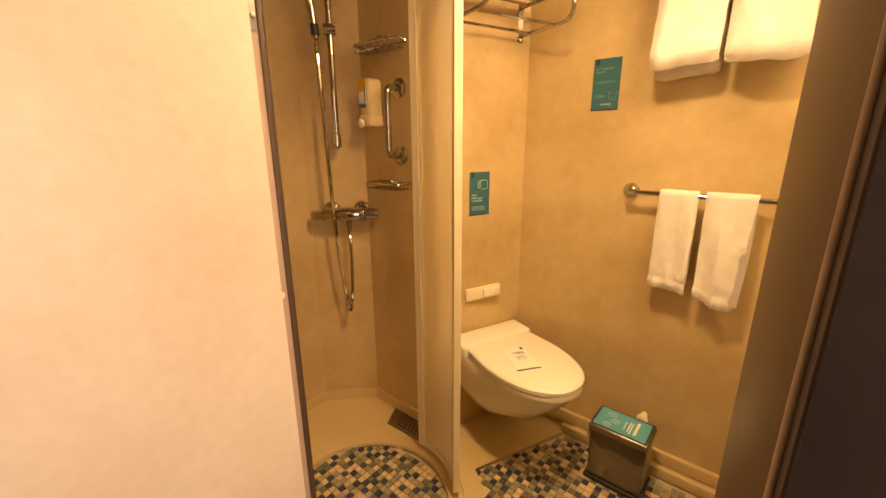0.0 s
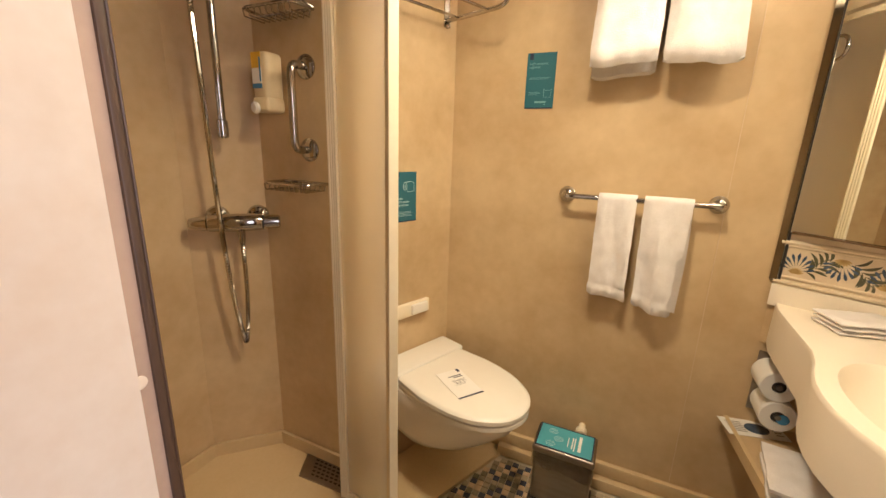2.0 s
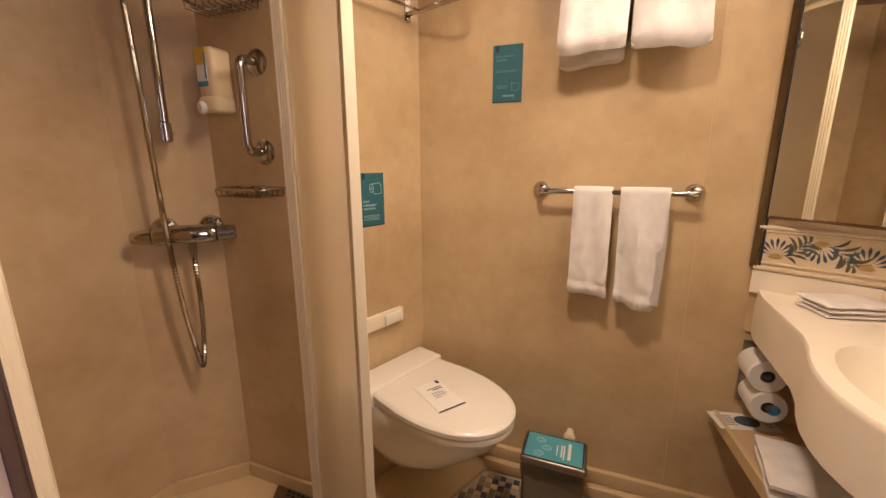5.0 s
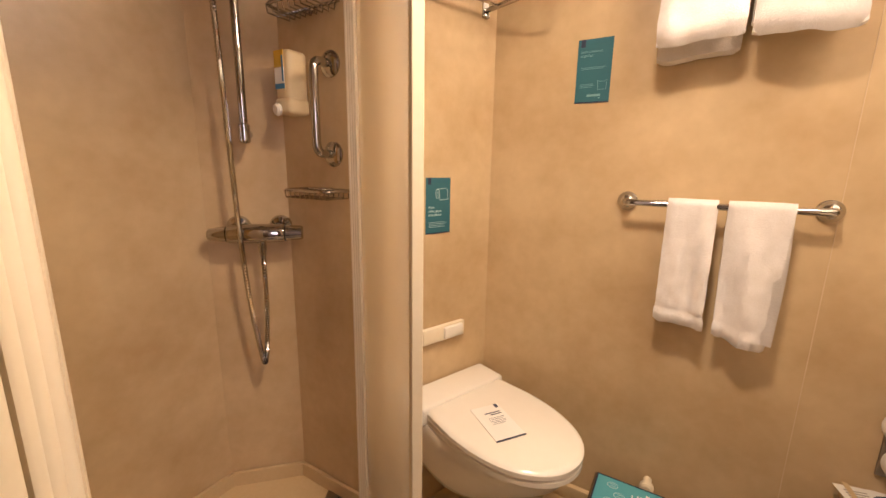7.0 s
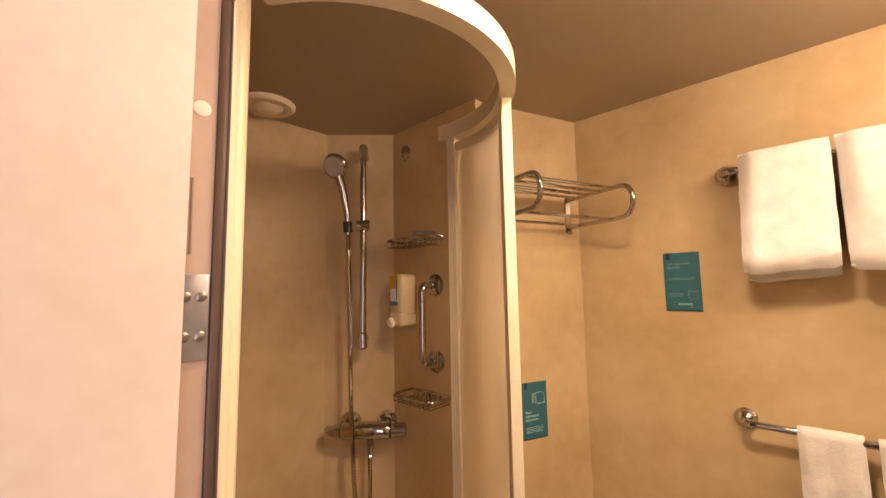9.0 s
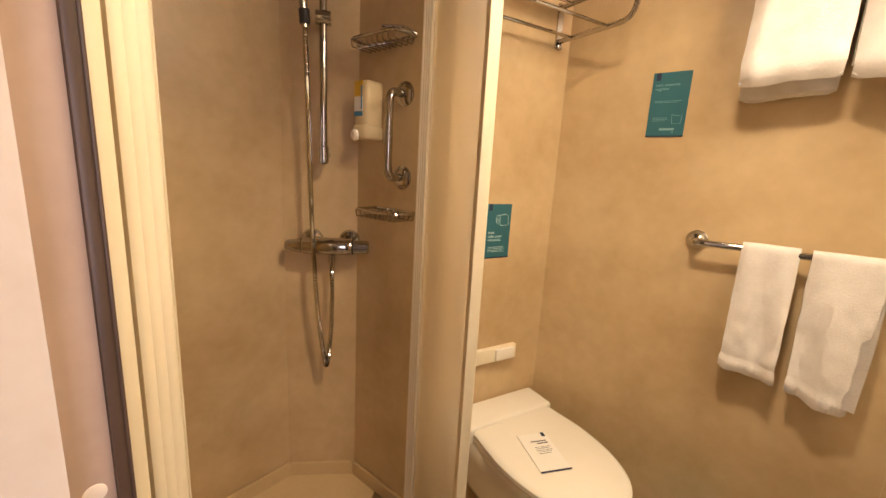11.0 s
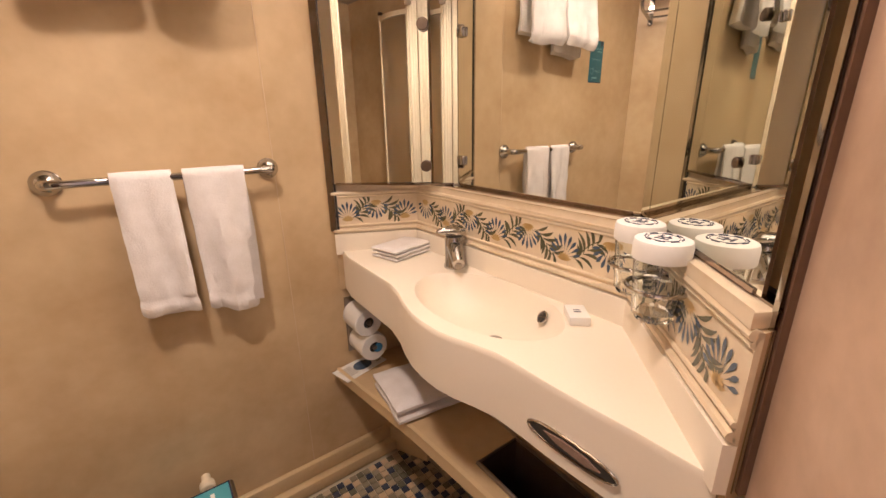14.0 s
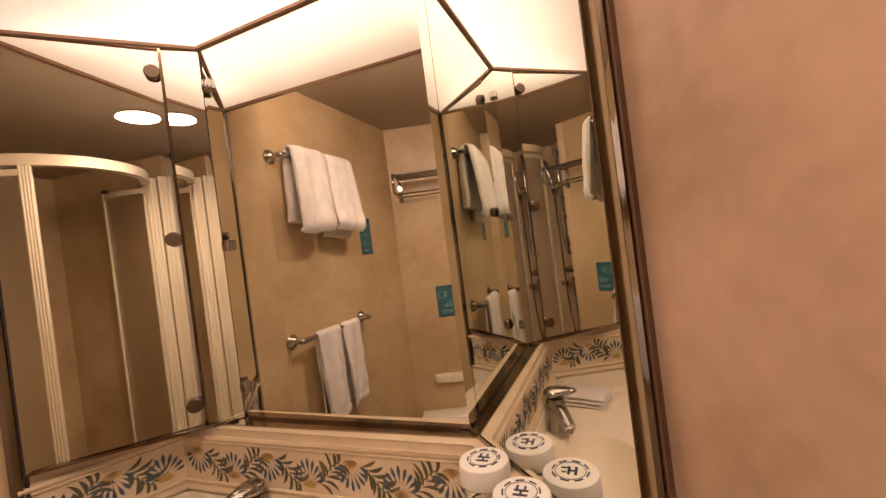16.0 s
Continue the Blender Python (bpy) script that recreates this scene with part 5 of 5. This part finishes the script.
def folded_cloth(name, label, m, w, d, layers, t, seed, category="towel"):
    """Stacked soft layers with rounded folds on the near edge."""
    ob = thing(name, label, category, (0, 0, 0), own_frame=True)
    ob.matrix_basis = m
    rng = random.Random(seed)
    for L_ in range(layers):
        bm = new_bm()
        nx, ny = 16, 12
        ox, oy = (rng.random() - 0.5) * 0.008, (rng.random() - 0.5) * 0.008
        top_, bot_ = [], []
        for j in range(ny + 1):
            rt, rb = [], []
            for i in range(nx + 1):
                u, v = i / nx, j / ny
                e = min(1.0, 7 * min(u, 1 - u, v, 1 - v) + 0.08) ** 0.5
                wob = 0.002 * noise.noise((u * 4 + seed, v * 4, L_))
                x, y = (u - 0.5) * w + ox + 0.003 * noise.noise((v * 3, L_, seed)), (v - 0.5) * d + oy + 0.003 * noise.noise((u * 3, L_ + 5, seed))
                zc = t * (L_ + 0.5)
                rt.append(bm.verts.new((x, y, zc + t * 0.49 * e + wob)))
                rb.append(bm.verts.new((x, y, max(0.0003, zc - t * 0.49 * e + wob))))
            top_.append(rt)
            bot_.append(rb)
        for j in range(ny):
            for i in range(nx):
                bm.faces.new((top_[j][i], top_[j][i + 1], top_[j + 1][i + 1], top_[j + 1][i]))
                bm.faces.new((bot_[j][i], bot_[j + 1][i], bot_[j + 1][i + 1], bot_[j][i + 1]))
        edge = [(0, i) for i in range(nx)] + [(j, nx) for j in range(ny)] + [(ny, i) for i in range(nx, 0, -1)] + [(j, 0) for j in range(ny, 0, -1)]
        for (j0, i0), (j1, i1) in zip(edge, edge[1:] + edge[:1]):
            bm.faces.new((top_[j0][i0], bot_[j0][i0], bot_[j1][i1], top_[j1][i1]))
        part("fold", bm, M_TOWEL, ob)
    return ob


folded_cloth("face_cloth", "folded white face cloths on the vanity counter", pose(0.462, 1.442, TOPZ, 0, 0, 14), 0.155, 0.105, 3, 0.0115, 4)


def tumbler(x, y):
    g = thing("tumbler", "clear glass tumbler with white printed cap in a chrome ring", "glass", (x, y, 0.945), group="tumblers by the mirror")
    bm = new_bm()
    prof_o = [(0.0, 0.945), (0.024, 0.945), (0.027, 0.95), (0.030, 0.98), (0.033, 1.02), (0.034, 1.04)]
    prof_i = [(0.0315, 1.04), (0.0305, 1.02), (0.0275, 0.985), (0.024, 0.957), (0.0, 0.955)]
    seg = 40
    rings_ = []
    for k_, (r_, z_) in enumerate(prof_o[1:] + prof_i[:-1]):
        flute = 0.0006 if 0 < k_ < 3 else 0.0
        rings_.append([bm.verts.new((x + (r_ + flute * (1 if k % 4 < 2 else -1)) * math.cos(2 * math.pi * k / seg), y + (r_ + flute * (1 if k % 4 < 2 else -1)) * math.sin(2 * math.pi * k / seg), z_)) for k in range(seg)])
    for p_, q_ in zip(rings_, rings_[1:]):
        for k in range(seg):
            bm.faces.new((p_[k], p_[(k + 1) % seg], q_[(k + 1) % seg], q_[k]))
    bm.faces.new(rings_[0])
    bm.faces.new(rings_[-1])
    part("glass", bm, M_GLASS, g)
    cap_ = part("cap", lathe(new_bm(), [(0.0362, 0.0), (0.0368, 0.002), (0.0368, 0.0205), (0.0352, 0.0265), (0.031, 0.0285)], (x, y, 1.0335), (0, 0, 1), 40), M_PAPER, g, "white card cap")
    for rr, gaps in ((0.023, 8), (0.0195, 1)):
        for s in range(gaps):
            bm = new_bm()
            a0, a1 = 2 * math.pi * s / gaps, 2 * math.pi * (s + (0.62 if gaps > 1 else 1.0)) / gaps
            n = 8 if gaps > 1 else 32
            tube(bm, [(x + rr * math.cos(a0 + (a1 - a0) * i / n), y + rr * math.sin(a0 + (a1 - a0) * i / n), 1.0622) for i in range(n + 1)], 0.0011 if gaps > 1 else 0.0005, 6)
            part("printed_ring", bm, M_NAVY, cap_)
    for dx, dy, w_, h_ in ((-0.007, 0.0, 0.0035, 0.018), (0.002, 0.0, 0.0035, 0.018), (-0.002, 0.0, 0.008, 0.003), (0.008, 0.006, 0.008, 0.003), (0.008, -0.004, 0.006, 0.003)):
        bm = new_bm()
        box(bm, x + dx - w_ / 2, x + dx + w_ / 2, y + dy - h_ / 2, y + dy + h_ / 2, 1.0618, 1.0626)
        part("printed_mark", bm, M_NAVY, cap_, smooth=False)
    return g


M_GLASS = clear_glass("tumbler_glass", (0.98, 1.0, 0.99), 0.0, 1.45)
GL = [(0.473, 0.727), (0.406, 0.660)]
for p in GL:
    tumbler(*p)
holder = thing("tumbler_holder", "chrome double ring tumbler holder on the tiled wall", "glass holder", (0.44, 0.69, 0.99))
for x, y in GL:
    bm = new_bm()
    tube(bm, [(x + 0.0385 * math.cos(i * math.pi / 16), y + 0.0385 * math.sin(i * math.pi / 16), 0.992) for i in range(33)], 0.0036, 8, False)
    part("ring", bm, M_CHROME, holder)
rd = (Vector(TILE_D) - Vector(TILE_C)).normalized()
rn = Vector((rd.y, -rd.x))
mid_ = (Vector(GL[0]) + Vector(GL[1])) / 2
bm = new_bm()
e0, e1 = mid_ + (Vector(GL[1]) - Vector(GL[0])).normalized() * 0.004, mid_ - rn * 0.034
tube(bm, [(e0.x, e0.y, 0.992), (e1.x, e1.y, 0.992)], 0.005, 10)
part("arm", bm, M_CHROME, holder)
part("rosette", lathe(new_bm(), [(0.018, 0), (0.018, 0.004), (0.010, 0.008)], (e1.x, e1.y, 0.992), (rn.x, rn.y, 0), 20), M_CHROME, holder)

# ---- under the counter ----
slot = thing("tissue_slot", "chrome-rimmed oval tissue slot in the counter front", "tissue slot", (0.272, 0.70, 0.755), kind="structure")
oval = [(0.076 * math.copysign(abs(math.cos(i * math.pi / 24)) ** 0.8, math.cos(i * math.pi / 24)), 0.0155 * math.sin(i * math.pi / 24)) for i in range(48)]
sd = (Vector((0.299, 0.66)) - Vector((0.295, 0.79))).normalized()
sn = Vector((sd.y, -sd.x))


def front_at(u, v, h):
    p = Vector((0.2970, 0.700)) + sd * u + sn * h
    return (p.x, p.y, 0.748 + v)


bm = new_bm()
lo = [bm.verts.new(front_at(u, v, -0.001)) for u, v in oval]
hi = [bm.verts.new(front_at(u, v, 0.0015)) for u, v in oval]
bm.faces.new(hi)
for k in range(48):
    bm.faces.new((lo[k], lo[(k + 1) % 48], hi[(k + 1) % 48], hi[k]))
part("opening", bm, M_DARK, slot)
bm = new_bm()
tube(bm, [front_at(u, v, 0.002) for u, v in oval + oval[:1]], 0.0024, 8, False)
part("rim", bm, M_CHROME, slot)
bm = new_bm()
pt = [(-0.045, 0.004), (-0.01, 0.009), (0.03, 0.006), (0.052, -0.002), (0.03, -0.008), (-0.02, -0.004)]
lo = [bm.verts.new(front_at(u, v, 0.0016)) for u, v in pt]
hi = [bm.verts.new(front_at(u, v, 0.004)) for u, v in pt]
bm.faces.new(hi)
for k in range(6):
    bm.faces.new((lo[k], lo[(k + 1) % 6], hi[(k + 1) % 6], hi[k]))
part("tissue", bm, mottled("brown_tissue", (0.20, 0.13, 0.09), (0.30, 0.20, 0.14), 0.8, big=20, small=150, bump=0.3), slot, "brown tissue in the slot")


def toilet_roll(x, z, label, wrapped):
    r = thing("toilet_roll", label, "toilet roll", (x, 1.545, z), group="spare toilet rolls")
    bm = new_bm()
    y0, y1, R, ri = 1.49, 1.59, 0.047, 0.018
    seg = 36
    rg = [[bm.verts.new((x + rr * math.cos(2 * math.pi * k / seg), yy, z + rr * math.sin(2 * math.pi * k / seg))) for k in range(seg)] for rr, yy in ((ri, y1), (R - 0.003, y1), (R, y1 - 0.004), (R, y0 + 0.004), (R - 0.003, y0), (ri, y0), (ri, y1))]
    for p_, q_ in zip(rg, rg[1:]):
        for k in range(seg):
            bm.faces.new((p_[k], p_[(k + 1) % seg], q_[(k + 1) % seg], q_[k]))
    part("paper", bm, M_PAPER, r)
    bm = new_bm()
    tube(bm, [(x, y0 + 0.004, z), (x, y1 - 0.004, z)], ri - 0.0005, 20)
    part("core", bm, M_DARK, r, "dark core")
    if wrapped:
        bm = new_bm()
        pts_ = [(x + 0.012 + 0.016 * math.cos(i * math.pi / 8), y0 - 0.0012, z - 0.004 + 0.016 * math.sin(i * math.pi / 8)) for i in range(16)]
        lo_ = [bm.verts.new(p_) for p_ in pts_]
        hi_ = [bm.verts.new((p_[0], p_[1] + 0.0012, p_[2])) for p_ in pts_]
        bm.faces.new(lo_)
        for k in range(16):
            bm.faces.new((lo_[k], lo_[(k + 1) % 16], hi_[(k + 1) % 16], hi_[k]))
        part("sticker", bm, M_BLUE, r, "blue sticker")
    return r


toilet_roll(0.354, 0.610, "white toilet roll on a holder under the counter", False)
toilet_roll(0.368, 0.517, "white toilet roll with blue sticker under the counter", True)
rh = thing("roll_holder", "chrome double roll holder under the counter", "roll holder", (0.361, 1.598, 0.56))
bm = new_bm()
box(bm, 0.32, 0.41, 1.592, 1.5995, 0.47, 0.67, 0.002)
part("back_plate", bm, M_STEEL, rh)
for x, z in ((0.354, 0.610), (0.368, 0.517)):
    bm = new_bm()
    tube(bm, [(x, 1.592, z), (x, 1.487, z)], 0.008, 10)
    part("arm", bm, M_STEEL, rh)

leaf = thing("shelf_leaflet", "white leaflet with dark blue oval on the shelf", "leaflet", (0, 0, 0), own_frame=True)
leaf.matrix_basis = pose(0.268, 1.497, 0.4208, 0, 0, 14)
bm = new_bm()
box(bm, 0, 0.17, 0, 0.085, 0, 0.0012)
part("sheet", bm, M_PAPER, leaf, smooth=False)
bm = new_bm()
ov_ = [(0.095 + 0.034 * math.cos(i * math.pi / 16), 0.042 + 0.026 * math.sin(i * math.pi / 16)) for i in range(32)]
prism(bm, ov_, 0.001, 0.0018)
part("oval", bm, M_NAVYGLAZE, leaf, "dark blue oval", False)
bars([(0.014, 0.06, 0.02 + 0.009 * k, 0.003) for k in range(6)] + [(0.14, 0.16, 0.02 + 0.012 * k, 0.004) for k in range(4)], M_STEEL, leaf, top=0.0012)
folded_cloth("folded_towel", "thick folded white towel on the shelf", pose(0.415, 1.305, 0.4205, 0, 0, -8), 0.21, 0.20, 2, 0.031, 9)

inset = thing("shelf_bin", "dark plastic bin let into the shelf", "bin", (0.455, 0.86, 0.2))
IX0, IX1, IY0, IY1 = 0.387, 0.52, 0.76, 1.0
M_BIN = mottled("bronze_bin", (0.05, 0.034, 0.024), (0.09, 0.062, 0.045), 0.3, big=10, small=90, bump=0.03)
for a, b in (((IX0, IY0), (IX1, IY0)), ((IX1, IY0), (IX1, IY1)), ((IX1, IY1), (IX0, IY1)), ((IX0, IY1), (IX0, IY0))):
    part("side_panel", slab(new_bm(), a, b, 0.20, 0.423, 0.004), M_BIN, inset, smooth=False)
part("base", box(new_bm(), IX0, IX1, IY0, IY1, 0.195, 0.199), M_BIN, inset, smooth=False)
bm = new_bm()
tube(bm, [(IX0, IY0, 0.424), (IX1, IY0, 0.424), (IX1, IY1, 0.424), (IX0, IY1, 0.424), (IX0, IY0, 0.424)], 0.006, 8)
part("rim", bm, M_STEEL, inset)

# ---- door hardware ----
plate = thing("hinge_plate", "steel door hinge plate with screws", "hinge", (-0.436, 0.30, 1.45))
bm = new_bm()
box(bm, -0.4375, -0.4352, 0.3016, 0.3215, 1.417, 1.478, 0.0006)
part("plate", bm, mottled("hinge_steel", (0.34, 0.33, 0.35), (0.45, 0.44, 0.46), 0.38, 0.8, big=20, small=150, bump=0.05), plate)
for y, z in ((0.3165, 1.462), (0.3165, 1.434), (0.3065, 1.462), (0.3065, 1.434)):
    part("screw", lathe(new_bm(), [(0.0038, 0), (0.0038, 0.0007), (0.0026, 0.0014)], (-0.4353, y, z), (1, 0, 0), 14), M_STEEL, plate)
for z in (1.602, 1.058):
    b_ = thing("door_buffer", "small round pale buffer on the door frame", "buffer", (-0.436, 0.3105, z), group="door frame buffers")
    part("disc", lathe(new_bm(), [(0.006, 0), (0.006, 0.0008), (0.004, 0.0012)], (-0.4372, 0.3125, z), (1, 0, 0), 20), M_DOOR, b_)
latch = thing("frame_slot", "thin steel-rimmed slot in the door frame", "slot", (-0.436, 0.306, 1.52))
bm = new_bm()
tube(bm, [(-0.4368, 0.3025, 1.493), (-0.4368, 0.3085, 1.493), (-0.4368, 0.3085, 1.548), (-0.4368, 0.3025, 1.548), (-0.4368, 0.3025, 1.493)], 0.0009, 8)
part("rim", bm, M_STEEL, latch)

# ---- mosaic floors: the tiles nearest the walk singly, the rest joined ----
def tile_material(name, per_island, stops):
    m = mottled(name, (0.5, 0.5, 0.5), (0.6, 0.6, 0.6), 0.3, big=30, small=200, bump=0.03)
    nt, lk = m.node_tree, m.node_tree.links.new
    src = nt.nodes.new("ShaderNodeNewGeometry" if per_island else "ShaderNodeObjectInfo")
    ramp = nt.nodes.new("ShaderNodeValToRGB")
    ramp.color_ramp.interpolation = "CONSTANT"
    el = ramp.color_ramp.elements
    el[0].position, el[0].color = stops[0][0], (*stops[0][1], 1)
    el[1].position, el[1].color = stops[1][0], (*stops[1][1], 1)
    for p_, c_ in stops[2:]:
        e_ = el.new(p_)
        e_.color = (*c_, 1)
    lk(src.outputs["Random Per Island" if per_island else "Random"], ramp.inputs[0])
    mul = nt.nodes.new("ShaderNodeMixRGB")
    mul.blend_type, mul.inputs[0].default_value = "MULTIPLY", 0.35
    noise_ = next(n for n in nt.nodes if n.type == "TEX_NOISE")
    lk(ramp.outputs[0], mul.inputs[1])
    lk(noise_.outputs[0], mul.inputs[2])
    lk(mul.outputs[0], nt.nodes["Principled BSDF"].inputs["Base Color"])
    return m


PALE = [(0.0, (0.20, 0.185, 0.125)), (0.14, (0.27, 0.245, 0.165)), (0.30, (0.36, 0.31, 0.21)), (0.46, (0.46, 0.385, 0.26)), (0.62, (0.60, 0.48, 0.31)), (0.76, (0.80, 0.60, 0.37))]
SLATE = [(0.0, (0.045, 0.060, 0.105)), (0.4, (0.060, 0.075, 0.120)), (0.75, (0.080, 0.095, 0.140))]
M_TILE, M_TILES = tile_material("mosaic_tile", False, PALE), tile_material("mosaic_tiles", True, PALE)
M_TILE_BLUE, M_TILES_BLUE = tile_material("slate_blue_tile", False, SLATE), tile_material("slate_blue_tiles", True, SLATE)
PITCH, TS = 0.0250, 0.0228


def tile_mesh(bm, x, y, z0, z1, c=0.0012, slot_=0):
    h = TS / 2
    lo_ = [bm.verts.new((x + sx * h, y + sy * h, z0)) for sx, sy in ((-1, -1), (1, -1), (1, 1), (-1, 1))]
    up_ = [bm.verts.new((x + sx * h, y + sy * h, z1 - c)) for sx, sy in ((-1, -1), (1, -1), (1, 1), (-1, 1))]
    hi_ = [bm.verts.new((x + sx * (h - c), y + sy * (h - c), z1)) for sx, sy in ((-1, -1), (1, -1), (1, 1), (-1, 1))]
    for k in range(4):
        j = (k + 1) % 4
        for quad in ((lo_[k], lo_[j], up_[j], up_[k]), (up_[k], up_[j], hi_[j], hi_[k])):
            bm.faces.new(quad).material_index = slot_
    bm.faces.new(hi_).material_index = slot_


def mosaic(parent, inside, single, x0, x1, y0, y1, z):
    """Small square tiles; the blue ones are scattered and never touch side to side."""
    shared = []
    for mat_ in (M_TILE, M_TILE_BLUE):
        bm = new_bm()
        tile_mesh(bm, 0, 0, -0.004, 0.0)
        me = bpy.data.meshes.new("tile")
        bm.to_mesh(me)
        bm.free()
        me.materials.append(mat_)
        shared.append(me)
    rest = new_bm()
    base_at = origin_of(parent)
    rng = random.Random(7)
    count, blue = 0, set()
    for i in range(int((x1 - x0) / PITCH)):
        for j in range(int((y1 - y0) / PITCH)):
            x, y = x0 + (i + 0.5) * PITCH, y0 + (j + 0.5) * PITCH
            if not inside(x, y):
                continue
            is_blue = int((i - 1, j) not in blue and (i, j - 1) not in blue and rng.random() < 0.37)
            if is_blue:
                blue.add((i, j))
            dz = rng.uniform(-0.0004, 0.0004)
            jx, jy = rng.uniform(-0.0005, 0.0005), rng.uniform(-0.0005, 0.0005)
            if single(x, y) and count < 300:
                count += 1
                t_ = new("tile", shared[is_blue])
                t_.parent = parent
                t_.location = Vector((x + jx, y + jy, z + dz)) - base_at
            else:
                tile_mesh(rest, x + jx, y + jy, z + dz - 0.004, z + dz, slot_=is_blue)
    bmesh.ops.translate(rest, verts=rest.verts, vec=-base_at)
    ob = link_mesh("tiles", rest, M_TILES, False)
    ob.data.materials.append(M_TILES_BLUE)
    ob.parent = parent
    tagged(ob, "small blue, grey and beige mosaic tiles", kind="stuff")


def main_floor(x, y):
    if y > 1.548 or y < 0.36 or x > 0.55 or x < -0.72:
        return False
    if (x - SHOWER[0]) ** 2 + (y - SHOWER[1]) ** 2 < (RIM_OUT + 0.004) ** 2:
        return False
    if x < -0.643 + (y - 1.135) * 0.448 + 0.008 and y > 1.10:
        return False
    return not (x < -0.55 and y < 1.1)


mosaic(bpy.data.objects["floor"], main_floor, lambda x, y: -0.36 < x < 0.06 and 0.98 < y < 1.36, -0.72, 0.56, 0.37, 1.55, 0.0)
mosaic(bpy.data.objects["shower_tray"], lambda x, y: (x - SHOWER[0]) ** 2 + (y - SHOWER[1]) ** 2 < 0.297 ** 2, lambda x, y: y > 0.74, -1.17, -0.54, 0.42, 1.05, 0.006)
